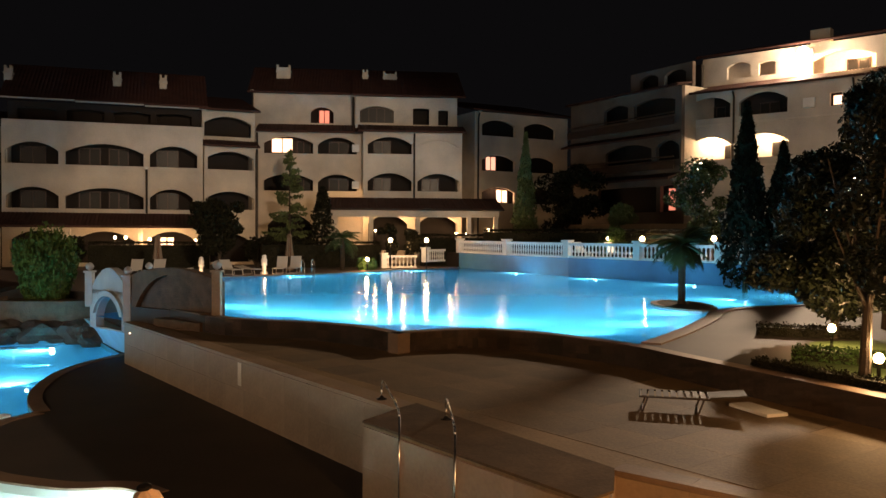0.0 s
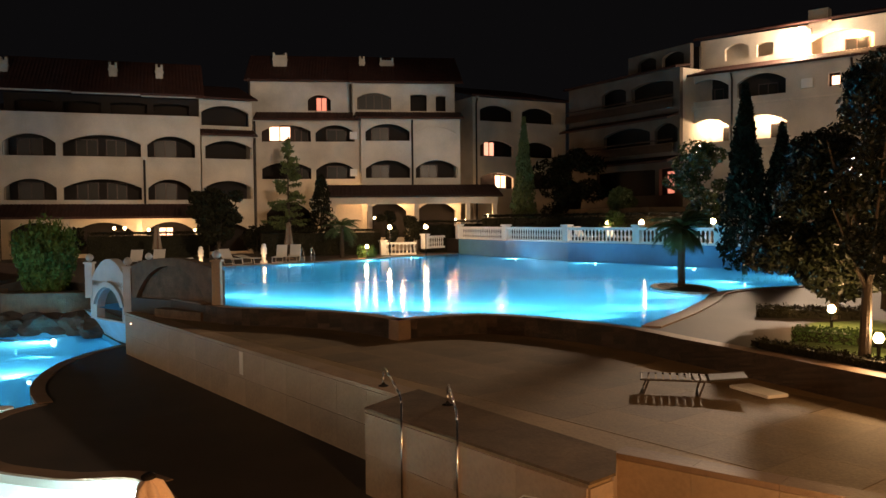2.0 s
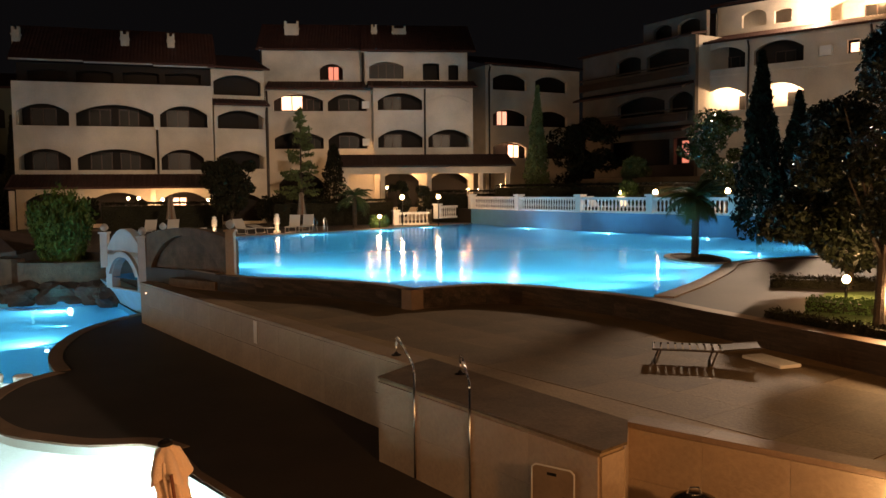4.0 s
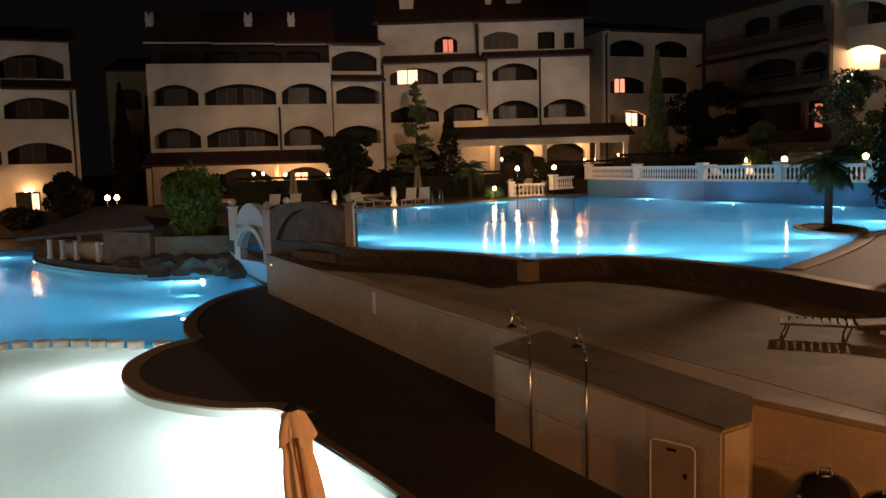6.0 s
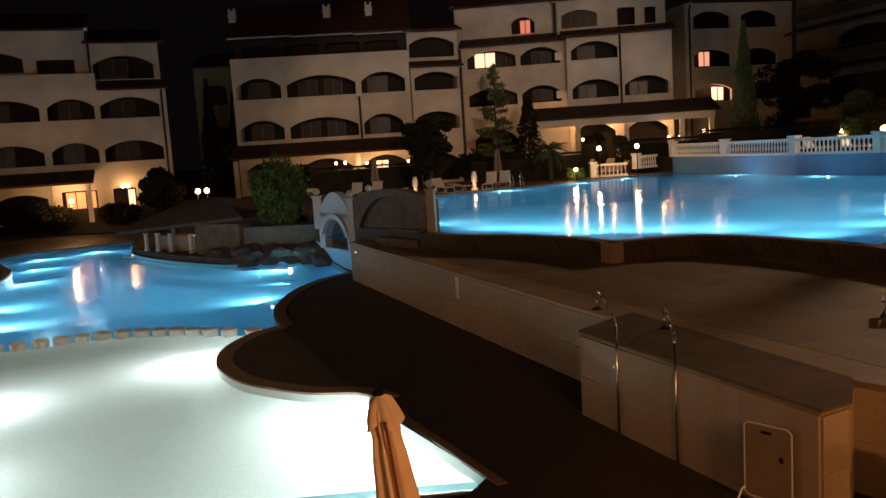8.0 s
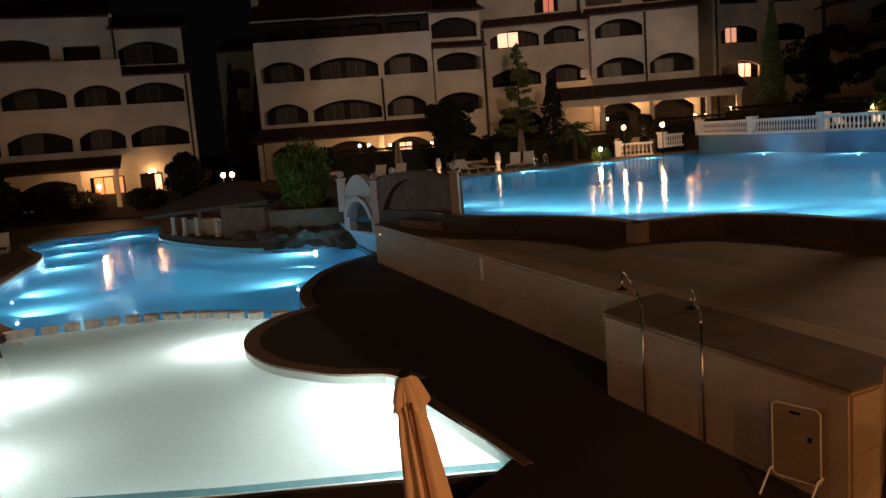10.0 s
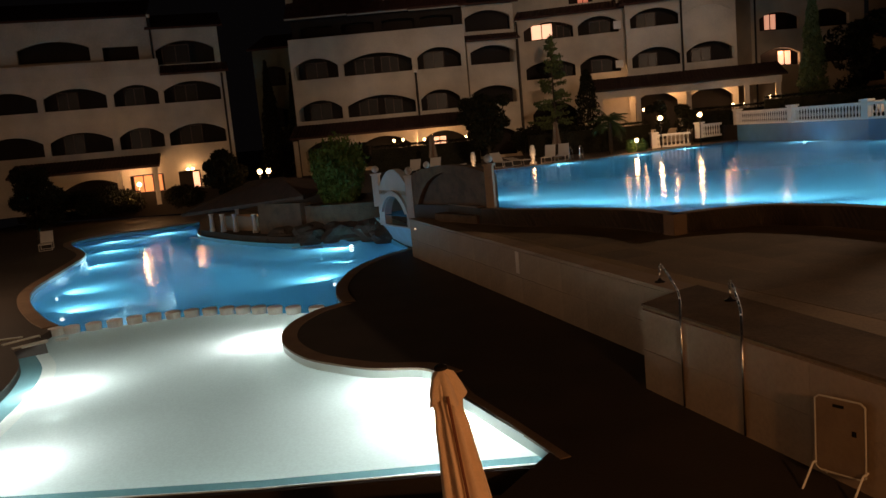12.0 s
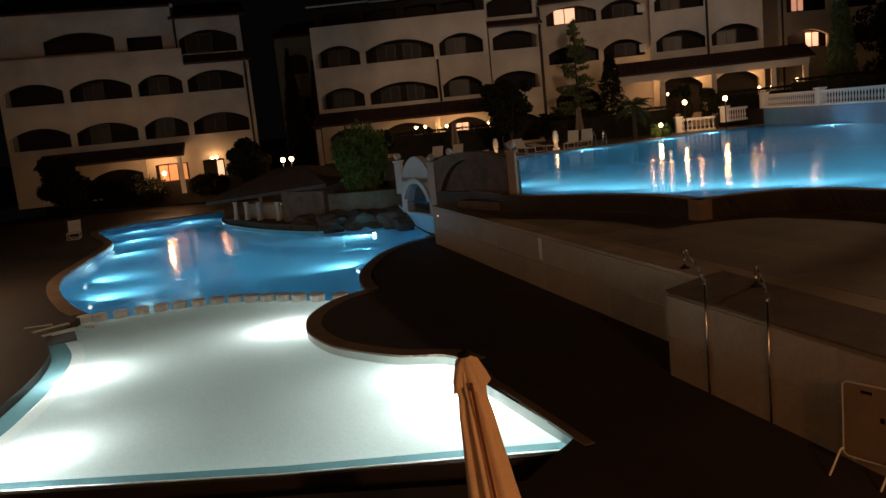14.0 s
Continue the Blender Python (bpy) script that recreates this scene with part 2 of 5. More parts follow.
PLAZA_EDGE = wall_line + [(14, 2.0), (14, 8.0)] + cusp_b[::-1] + cusp_a[::-1][1:] + [(-8.3, 24.6)]

# lower pools
kid_right = [(-2.15, 9.3), (-3.9, 11.55)]
lobe_b = smooth_path([(-4.55, 12.65), (-5.16, 13.05), (-6.02, 13.0), (-6.8, 13.2), (-7.74, 13.6), (-8.66, 14.4), (-9.27, 15.3), (-9.62, 16.35), (-9.66, 17.55), (-9.3, 18.45)], 4)
lobe_a = smooth_path([(-9.3, 18.45), (-10.15, 19.8), (-10.8, 21.4), (-11.3, 23.55), (-11.28, 25.6), (-10.85, 27.3)], 4)
isle_edge = smooth_path([(-13.5, 31.3), (-15.0, 30.6), (-16.4, 30.5), (-17.3, 30.1), (-20.8, 31.7), (-25.2, 34.8), (-28.2, 39.0)], 4)
main_left = smooth_path([(-30.2, 41.8), (-31.5, 39.2), (-33.3, 37.5), (-33.0, 34.2), (-28.0, 29.8), (-25.3, 25.8), (-22.8, 21.7), (-20.6, 19.3), (-18.0, 17.2), (-16.6, 16.3)], 4)
kid_left = smooth_path([(-15.4, 14.2), (-13.7, 12.75), (-12.6, 11.7), (-11.65, 10.5), (-11.1, 9.45), (-10.7, 8.4), (-10.6, 6.9)], 4)
kid_in = smooth_path([(-15.3, 14.25), (-14.2, 13.35), (-13.34, 12.35), (-12.7, 11.4), (-12.1, 10.35), (-11.5, 9.2), (-11.1, 8.1), (-10.95, 7.05)], 4)
kid_out = offset(kid_in, -0.42)
rim = [(-11.4, 6.95), (-9.6, 7.44), (-5.81, 8.49), (-3.55, 9.28), (-2.2, 9.72)]
LOWER = [(-2.16, 9.67), kid_right[1]] + lobe_b + lobe_a[1:] + isle_edge + main_left + kid_out + [(-11.0, 5.9), (-2.5, 8.35), (-2.2, 9.56)]
stones_line = smooth_path([(-16.75, 15.95), (-16.26, 16.23), (-15.43, 16.84), (-14.66, 17.45), (-13.78, 17.91), (-12.82, 18.17), (-11.85, 18.22), (-10.82, 18.15), (-9.6, 18.1)], 6)
DECK_EDGE = [(-9.9, 25.6), (-10.6, 27.2), (-13.4, 31.4), (-20, 36), (-30.5, 47), (-50, 47), (-50, -1.5), (9.0, -1.5), (9.0, 4.0), (4.25, 7.9), (2.0, 9.72), (1.8, 8.92), (1.5, 8.64), (-1.2, 12.15), (-0.45, 13.5)]

# ---- ground, decks, pools ----
ring = [(900 * math.cos(a * 0.2618), 900 * math.sin(a * 0.2618)) for a in range(24)]
hole = [(-50, -1.5), (60, -1.5), (60, 75), (-22, 75), (-36, 52), (-50, 47)]
solid("ground", sheet([ring, hole], 0.95), SOIL, "dark earth around the resort at night", "ground", kind="structure")
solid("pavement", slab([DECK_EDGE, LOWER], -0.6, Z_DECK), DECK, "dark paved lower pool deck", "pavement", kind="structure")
solid("plaza", slab([PLAZA_EDGE], -0.05, Z_PLAZA), PLAZA, "brown paved raised terrace", "terrace", kind="structure")
terrace = [(-7.0, 23.2), (-8.3, 24.6), (-9.9, 25.6), (-10.6, 27.3), (-13.4, 31.4), (-20, 36), (-30.5, 47), (-50, 47), (-36, 52), (-22, 75), (60, 75), (60, -1), (14.1, -1), (14.1, 8.1), (8.9, 8.1)]
terrace += cusp_b[::-1][1:] + cusp_a[::-1][1:]
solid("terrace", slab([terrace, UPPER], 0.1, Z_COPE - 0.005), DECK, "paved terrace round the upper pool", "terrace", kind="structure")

bm = sheet([UPPER], Z_WATER - 3.4)
turn = sum(a[0] * b[1] - b[0] * a[1] for a, b in zip(UPPER, UPPER[1:] + UPPER[:1]))
skirt(bm, offset(UPPER, math.copysign(0.02, turn)), Z_WATER - 3.4, Z_COPE - 0.02)
solid("pool_basin", bm, BASIN, "blue tiled basin of the upper pool", "pool", kind="structure")
solid("water", sheet([UPPER], Z_WATER), WATER, "glowing blue water of the upper pool", "water", kind="structure")
kid_poly = [kid_right[1]] + lobe_b + stones_line[::-1] + kid_out + rim[1:]
main_poly = stones_line[::1] + lobe_a + isle_edge + main_left
bm = sheet([main_poly], Z_KID - 2.8)
skirt(bm, offset(lobe_a, 0.035) + offset(isle_edge, 0.035) + offset(main_left, 0.025), Z_KID - 2.8, Z_DECK - 0.01, False)
solid("pool_basin", bm, BASIN, "blue tiled basin of the lower pool", "pool", kind="structure")
bm = sheet([kid_poly], Z_KID - 0.55)
skirt(bm, offset([rim[-1], kid_right[1]] + lobe_b, 0.035), Z_KID - 0.55, Z_DECK - 0.012, False)
skirt(bm, [stones_line[0]] + offset(kid_out, 0.02), Z_KID - 0.55, Z_KID - 0.01, False)
skirt(bm, stones_line, Z_KID - 2.8, Z_KID - 0.05, False)
skirt(bm, rim, Z_KID - 0.55, Z_KID - 0.01, False)
solid("pool_basin", bm, BASIN_PALE, "pale tiled shallow paddling basin", "pool", kind="structure")
solid("water", sheet([main_poly], Z_KID), WATER, "blue water of the lower pool", "water", kind="structure")
kid_water = kid_right[1:] + lobe_b + stones_line[::-1] + offset(kid_in, 0.28)[:-1] + offset(rim, 0.22)[1:]
solid("water", sheet([kid_water], Z_KID), WATER_KID, "clear shallow water lit white", "water", kind="structure")


def strip(name, path, inner, outer, z0, z1, material, label, category="coping"):
    a, b = offset(path, inner), offset(path, outer)
    return solid(name, slab([a + b[::-1]], z0, z1), material, label, category, kind="structure")


strip("pool_wall", cusp_a, 0.0, 0.34, Z_PLAZA - 0.1, Z_COPE, COPING, "low curved stone wall holding the upper pool", "wall")
strip("pool_wall", cusp_b, 0.0, 0.34, Z_PLAZA - 0.1, Z_COPE, COPING, "low curved stone wall holding the upper pool", "wall")

# ---- underwater lamps ----
POOLBLUE = (0.42, 0.86, 0.96)


def underwater(place, power, towards, colour=POOLBLUE, r=0.09, dip=0.0, cone_deg=165, lens_z=None):
    p, t = Vector(place), Vector(towards)
    d = (t - p).normalized()
    c = Vector((p.x, p.y, lens_z if lens_z else p.z))
    bm = cone(bmesh.new(), c - d * 0.05, c + d * 0.02, r, r, 14)
    th = solid("underwater_lamp", bm, POOL_LAMP, "round glowing underwater pool lamp in the basin wall", "lamp", "underwater lamps")
    if cone_deg > 170:
        lamp("underwater_light", "POINT", p + d * 0.16, power, colour, 0.08)
        return th
    lamp("underwater_light", "SPOT", p + d * 0.2, power, colour, 0.12, p + d * 3 + Vector((0, 0, -dip)), cone_deg, 1.0)
    return th


for x, y, p in ((-4.5, 49.0, 1900), (-2.0, 52.2, 1900), (-8.5, 45.0, 1900), (-12.6, 37.0, 1900), (4.5, 49.7, 1700), (8.3, 43.9, 1700), (12.1, 38.9, 1700), (11.1, 29.7, 900)):
    underwater((x, y, Z_WATER - 0.28), p, (0.5, 33, Z_WATER - 0.8), r=0.08, lens_z=Z_WATER - 0.1)
for x, y in ((-7.6, 25.2), (-5.4, 22.9), (-3.6, 22.1), (-1.9, 20.9), (0.2, 20.7), (1.9, 20.3), (3.7, 18.7), (5.6, 20.5), (7.6, 24.0), (15.2, 31.2), (11.0, 27.4)):
    underwater((x, y, Z_WATER - 1.0), 1050, (0.0, 34, Z_WATER - 1.0))
for x, y, p in ((-30.2, 38.4, 1700), (-31.6, 35.6, 1700), (-28.6, 31.8, 1700), (-25.6, 27.4, 1700), (-21.4, 21.2, 1700), (-18.4, 18.3, 1700), (-11.6, 22.5, 1500)):
    underwater((x, y, Z_KID - 0.4), p * 0.8, (-18.5, 26, Z_KID - 0.55), r=0.055, lens_z=Z_KID - 0.12, cone_deg=165)
underwater((-14.4, 29.75, Z_KID - 0.25), 1700, (-17, 25, Z_KID - 0.3), r=0.14, lens_z=Z_KID - 0.1)
KIDWHITE = (0.76, 0.93, 1.0)
for x, y, p, to in ((-9.75, 15.6, 520, (-14, 13.4)), (-12.75, 11.85, 430, (-8, 13.0)), (-3.75, 11.1, 800, (-8, 10.0)), (-10.3, 8.3, 380, (-7, 10.5)), (-5.2, 12.6, 300, (-7, 9.5))):
    underwater((x, y, Z_KID - 0.28), p, (*to, Z_KID - 0.28), KIDWHITE, 0.05, 0.0, 180)

# ---- buildings ----
def arch(x0, x1, z0, zs, zt, n=10):
    """Outline of a segmental arched opening."""
    pts = [(x0, z0), (x1, z0)]
    c, w, h = (x0 + x1) / 2, (x1 - x0) / 2, zt - zs
    if h < 0.02:
        return pts + [(x1, zt), (x0, zt)]
    r = (w * w + h * h) / (2 * h)
    a = math.asin(w / r)
    return pts + [(c + r * math.sin(a * (1 - 2 * i / n)), zt - r + r * math.cos(a * (1 - 2 * i / n))) for i in range(n + 1)]


def upright(u, v, w):
    return (u, w, v)


def front(b, x0, x1, z0, z1, y, holes, material=None, t=0.3, name="wall"):
    """A wall across the building, with openings through it."""
    return part(name, prism(bmesh.new(), [[(x0, z0), (x1, z0), (x1, z1), (x0, z1)]] + holes, upright, y, y + t), material or STUCCO, b)


def window(b, x0, x1, z0, z1, y, pane=None, leaves=2):
    """A framed window standing before a wall at depth y."""
    f = 0.07
    loops = [[(x0, z0), (x1, z0), (x1, z1), (x0, z1)]]
    for k in range(leaves):
        xa = x0 + (x1 - x0 - f) * k / leaves + f
        xb = x0 + (x1 - x0 - f) * (k + 1) / leaves
        loops.append([(xa, z0 + f), (xb, z0 + f), (xb, z1 - f), (xa, z1 - f)])
    w = part("window", prism(bmesh.new(), loops, upright, y - 0.08, y - 0.004), DARKWOOD, b)
    for k in range(leaves):
        xa = x0 + (x1 - x0 - f) * k / leaves + f
        xb = x0 + (x1 - x0 - f) * (k + 1) / leaves
        part("pane", box(bmesh.new(), xa, xb, y - 0.04, y - 0.02, z0 + f, z1 - f), pane or GLASS, w)
    return w


def roof(b, x0, x1, y0, z0, y1, z1, name="roof", over=0.0):
    """A tiled slope with rounded tile rows, its eave at (y0, z0)."""
    bm = bmesh.new()
    n = max(2, int((x1 - x0) / 0.24))
    rows = []
    for k in range(n * 4 + 1):
        x = x0 + (x1 - x0) * k / (n * 4)
        h = 0.045 * abs(math.sin(math.pi * k / 4))
        rows.append([bm.verts.new((x, y0, z0 + h)), bm.verts.new((x, y1, z1 + h)), bm.verts.new((x, y1, z1 - 0.14)), bm.verts.new((x, y0, z0 - 0.12))])
    for a, c in zip(rows, rows[1:]):
        for i in range(4):
            j = (i + 1) % 4
            bm.faces.new((a[i], a[j], c[j], c[i]))
    bm.faces.new(rows[0])
    bm.faces.new(rows[-1][::-1])
    return part(name, bm, TILE_ROOF, b)


def downpipe(b, x, y, z0, z1):
    part("downpipe", tube(bmesh.new(), [(x, y - 0.32, z1), (x, y - 0.1, z1 - 0.45), (x, y - 0.1, z0)], 0.075), PIPE, b)
    bm = box(bmesh.new(), x - 0.11, x + 0.11, y - 0.42, y - 0.2, z1 - 0.06, z1 + 0.16)
    bmesh.ops.bevel(bm, geom=bm.edges[:], offset=0.02, segments=1)
    part("hopper_head", bm, ZINC, b)


def gutter(b, x0, x1, y, z):
    part("gutter", cone(bmesh.new(), (x0, y, z), (x1, y, z), 0.07, 0.07, 8), GUTTER, b)


def chimney(b, x, y, z, w, h):
    bm = box(bmesh.new(), x - w / 2, x + w / 2, y, y + 0.5, z, z + h)
    box(bm, x - w / 2 - 0.05, x + w / 2 + 0.05, y - 0.05, y + 0.55, z + h - 0.35, z + h - 0.25)
    box(bm, x - w / 2, x - w / 2 + 0.15, y, y + 0.5, z + h, z + h + 0.2)
    box(bm, x + w / 2 - 0.15, x + w / 2, y, y + 0.5, z + h, z + h + 0.2)
    part("chimney", bm, STUCCO, b)


def body(b, x0, x1, y0, y1, z0, z1, floors, inner=None):
    """Back of the loggias, side walls and floor slabs."""
    part("loggia_wall", box(bmesh.new(), x0 + 0.3, x1 - 0.3, y0 + 1.7, y0 + 1.95, z0, z1 - 0.02), inner or STUCCO_SHADE, b)
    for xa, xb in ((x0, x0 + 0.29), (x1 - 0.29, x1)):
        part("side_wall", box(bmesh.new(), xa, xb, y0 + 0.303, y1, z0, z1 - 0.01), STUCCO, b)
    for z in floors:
        part("floor_slab", box(bmesh.new(), x0 + 0.31, x1 - 0.31, y0 + 0.31, y0 + 1.69, z - 0.2, z), STUCCO_SHADE, b)


def storey_windows(b, y, zf, spans, pane=None):
    for xa, xb in spans:
        window(b, xa, xb, zf + 0.05, zf + 2.15, y, pane, 2)


def place(x, y, z, x2, y2):
    return pose(x, y, z, 0, 0, math.degrees(math.atan2(y2 - y, x2 - x))), math.hypot(x2 - x, y2 - y)


# long three-storey block with a flat parapet
m, W = place(-28.5, 52.3, 1.8, -16.7, 56.3)
b = thing("apartment_building", "cream stuccoed apartment building with arched loggias and a tiled awning", "building", m)
holes = [arch(a, c, 6.75, 7.6, 8.2) for a, c in ((0.2, 3.35), (3.75, 8.6), (9.0, 12.1))]
holes += [arch(a, c, 3.85, 4.65, 5.25) for a, c in ((0.25, 3.35), (3.75, 8.6), (9.0, 11.8))]
holes += [arch(a, c, 0.25, 1.7, 2.35) for a, c in ((0.4, 3.6), (4.3, 8.0), (8.8, 12.0))]
front(b, 0, W, 0, 9.6, 0, holes)
body(b, 0, W, 0, 9, 0, 9.6, (2.95, 5.9, 8.9))
for zf in (2.95, 5.9):
    storey_windows(b, 1.7, zf, ((0.8, 2.4), (4.4, 5.8), (6.3, 7.6), (9.4, 10.9)))
roof(b, -0.2, W + 0.1, -2.6, 2.7, -0.02, 3.55, "awning")
for x in (0.0, 4.0, 8.3, 12.1):
    part("post", box(bmesh.new(), x, x + 0.3, -2.4, -2.1, 0, 2.5), STUCCO, b)
# set-back storey, its shade likewise put into the wall colour
front(b, 0, W, 9.0, 11.1, 2.2, [arch(a, a + 2.4, 9.7, 10.6, 10.7) for a in (0.6, 3.6, 6.6, 9.4)], STUCCO_SHADE)
part("loggia_wall", box(bmesh.new(), 0.2, W - 0.2, 3.4, 3.6, 9.0, 11.0), STUCCO_SHADE, b)
for xa, xb, z in ((-0.3, 4.2, 11.2), (4.25, 8.6, 11.13), (8.65, W + 0.3, 11.06)):
    part("gutter", cone(bmesh.new(), (xa, 1.3, z), (xb, 1.3, z), 0.06, 0.06, 8), ZINC, b, "pale zinc gutter")
roof(b, -0.4, W + 0.4, 1.4, 11.25, 6, 14.2)
chimney(b, 6.75, 3.6, 12.2, 0.55, 1.3)
chimney(b, 9.85, 3.6, 12.2, 0.5, 1.3)
chimney(b, -0.2, 3.6, 12.2, 0.5, 1.3)
window(b, 9.6, 10.6, 0.9, 2.0, 0.7, LIT_WARM, 2)
downpipe(b, 8.8, 0, 3.6, 6.6)
SIGNB = b

# recessed bay beside it
m, W2 = place(-16.9, 57.3, 1.8, -13.5, 58.9)
b = thing("apartment_building", "narrow recessed stucco bay with stacked arched balconies", "building", m)
front(b, 0, W2, 0, 8.5, 0, [arch(0.15, W2 - 0.25, z, z + 0.8, z + 1.3) for z in (3.95, 6.8)] + [arch(0.4, W2 - 0.5, 0.2, 1.7, 2.2)])
body(b, 0, W2, 0, 8, 0, 8.5, (2.9, 5.8))
roof(b, -0.1, W2 + 0.1, -0.5, 8.5, 0.8, 8.95)
front(b, 0, W2, 8.8, 11.1, 0.9, [arch(0.15, W2 - 0.25, 9.25, 10.2, 10.7)])
part("loggia_wall", box(bmesh.new(), 0.2, W2 - 0.1, 2.4, 2.6, 8.5, 11.05), STUCCO_SHADE, b)
roof(b, -0.3, W2 + 0.3, 0.2, 11.15, 7, 13.0)
downpipe(b, W2 - 0.1, 0, 0, 8.4)

# four-storey block with a stepped front
m, W = place(-13.8, 62.2, 1.8, 1.7, 63.9)
b = thing("apartment_building", "cream four-storey stucco building with arched loggias and lit windows", "building", m)
ARCADE = m
X = 7.6
holes = []
for z in (5.55, 8.42):
    holes += [arch(-0.02, 3.75, z, z + 0.8, z + 1.3), arch(4.1, 7.1, z, z + 0.7, z + 1.3)]
holes = [[(max(0.0, u), v) for u, v in h] for h in holes]
holes = [[(u + 0.02, v) for u, v in h] for h in holes] + [arch(0.3, 3.7, 1.2, 2.9, 3.75)]
front(b, -0.6, X, 0, 10.05, 0, holes)
body(b, -0.6, X, 0, 9, 0, 10.05, (4.5, 7.4))
roof(b, -0.5, X - 0.05, -0.6, 10.1, 1.2, 10.8, "lower_roof")
front(b, -0.9, X - 0.4, 10.3, 13.2, 1.2, [arch(3.5, 5.3, 10.95, 11.8, 12.2)])
part("loggia_wall", box(bmesh.new(), -0.5, X - 0.2, 2.9, 3.1, 10.3, 13.1), STUCCO_SHADE, b)
holes = [arch(7.94, 11.32, 5.55, 6.3, 6.92), arch(11.75, 15.0, 5.55, 6.3, 6.92), arch(7.94, 11.32, 8.38, 9.1, 9.68)]
front(b, X, 15.2, 0, 10.05, -1.2, holes + [arch(8.0, 11.0, 1.0, 3.0, 3.7), arch(11.8, 14.8, 1.0, 3.0, 3.7)])
body(b, X, 15.2, -1.2, 9, 0, 10.05, (4.5, 7.4))
part("arch_moulding", prism(bmesh.new(), [arch(11.75, 14.9, 8.9, 9.05, 9.55)[2:] + [(11.75 + 3.15 * k / 6, 8.93 + 0.52 * (1 - (k / 3 - 1) ** 2)) for k in range(7)]], upright, -1.38, -1.19), STUCCO, b)
roof(b, X - 0.4, 15.5, -1.8, 10.1, 0.4, 10.75, "lower_roof")
front(b, X - 0.6, 15.0, 10.3, 13.0, 0.4, [arch(7.35, 10.0, 10.95, 11.9, 12.25), arch(11.5, 12.8, 10.85, 12.1, 12.15), arch(13.5, 14.3, 10.85, 12.0, 12.05)])
part("loggia_wall", box(bmesh.new(), X - 0.3, 14.7, 1.9, 2.1, 10.4, 12.9), STUCCO_SHADE, b)
window(b, 7.4, 9.95, 10.95, 12.2, 0.8, None, 4)
roof(b, -1.3, X - 0.2, 0.7, 13.25, 5, 15.9)
roof(b, X - 0.9, 15.6, -0.2, 13.05, 5, 15.9)
window(b, 0.5, 2.2, 8.5, 9.7, 0.9, LIT_WARM, 2)
window(b, 4.1, 5.0, 10.95, 12.1, 2.0, LIT_RED, 2)
for zf in (4.5, 7.4):
    storey_windows(b, 1.7, zf, ((2.4, 3.5), (4.9, 6.5)))
    storey_windows(b, 0.5, zf, ((8.4, 9.8), (12.2, 13.6)))
for z in (5.75, 8.6):
    part("air_conditioner", box(bmesh.new(), 6.75, 7.3, -0.32, -0.02, z, z + 0.55), WHITE, b)
downpipe(b, -0.45, 0, 0, 10.0)
downpipe(b, 11.5, -1.2, 4.6, 10.0)
downpipe(b, X - 0.75, 0.4, 10.7, 12.95)
downpipe(b, -0.95, 1.2, 10.7, 13.2)
chimney(b, 1.25, 3.0, 14.0, 1.1, 1.6)
chimney(b, 7.8, 3.0, 14.0, 0.45, 1.4)
chimney(b, 9.8, 3.0, 14.0, 1.1, 1.3)
roof(b, 5.0, 17.9, -4.6, 4.1, -1.22, 5.0, "awning")
for x in (5.4, 8.0, 11.4, 15.2, 17.2):
    part("post", box(bmesh.new(), x, x + 0.32, -4.2, -3.9, 0, 3.5), STUCCO, b)
gutter(b, 5.0, 17.9, -4.65, 4.05)
front(b, 5.0, 17.6, 3.5, 4.0, -4.2, [], STUCCO, 0.25, "beam")

# further block behind
m, W = place(2.6, 67.5, 1.8, 11.0, 72.0)
b = thing("apartment_building", "shaded stucco building with one orange-lit room", "building", m)
holes = [arch(a, a + 3.3, z, z + 0.9, z + 1.35) for z in (4.9, 7.6, 10.55) for a in (0.7, 4.9)]
front(b, 0, W, 0, 12.5, 0, holes)
body(b, 0, W, 0, 9, 0, 12.5, (3.9, 6.6, 9.6))
window(b, 1.4, 2.5, 7.65, 8.9, 0.7, LIT_PINK, 2)
window(b, 2.6, 3.8, 4.95, 6.1, 0.9, LIT_WARM, 2)
roof(b, -0.4, W + 0.4, -0.6, 12.6, 8, 14.6)
downpipe(b, 0.3, 0, 0, 12.4)

# dark stepped wing
m, W = place(11.5, 63.0, 1.8, 16.2, 55.0)
b = thing("apartment_building", "dark terraced wing with long wooden balcony rails", "building", m)
holes = [arch(1.6, 6.4, 7.5, 8.4, 8.85), arch(6.85, 9.0, 7.5, 8.4, 8.85), arch(0.8, 6.9, 3.9, 5.7, 5.75), arch(7.3, 8.7, 3.9, 5.7, 5.75)]
holes += [arch(1.4, 4.0, 10.6, 11.6, 11.9), arch(4.6, 8.6, 10.6, 11.6, 11.9)]
front(b, -2.5, W - 0.1, 0, 12.5, 0, holes, BROWN_DIM)
body(b, -2.5, W - 0.1, 0, 9, 0, 12.5, (3.6, 6.6, 9.7))
for z in (6.2, 9.1):
    roof(b, -2.4, W - 0.2, -1.1, z, -0.02, z + 0.35, "balcony_roof")
for z in (6.75, 9.75):
    bm = box(bmesh.new(), -2.3, W - 0.3, -0.55, -0.48, z + 0.85, z + 0.95)
    box(bm, -2.3, W - 0.3, -0.55, -0.48, z + 0.05, z + 0.6)
    part("balcony_rail", bm, DARKWOOD, b)
front(b, 3.2, W - 0.1, 12.5, 14.2, 1.0, [arch(4.2, 6.0, 12.8, 13.6, 13.9), arch(6.6, 8.6, 12.8, 13.6, 13.9)], BROWN_DIM)
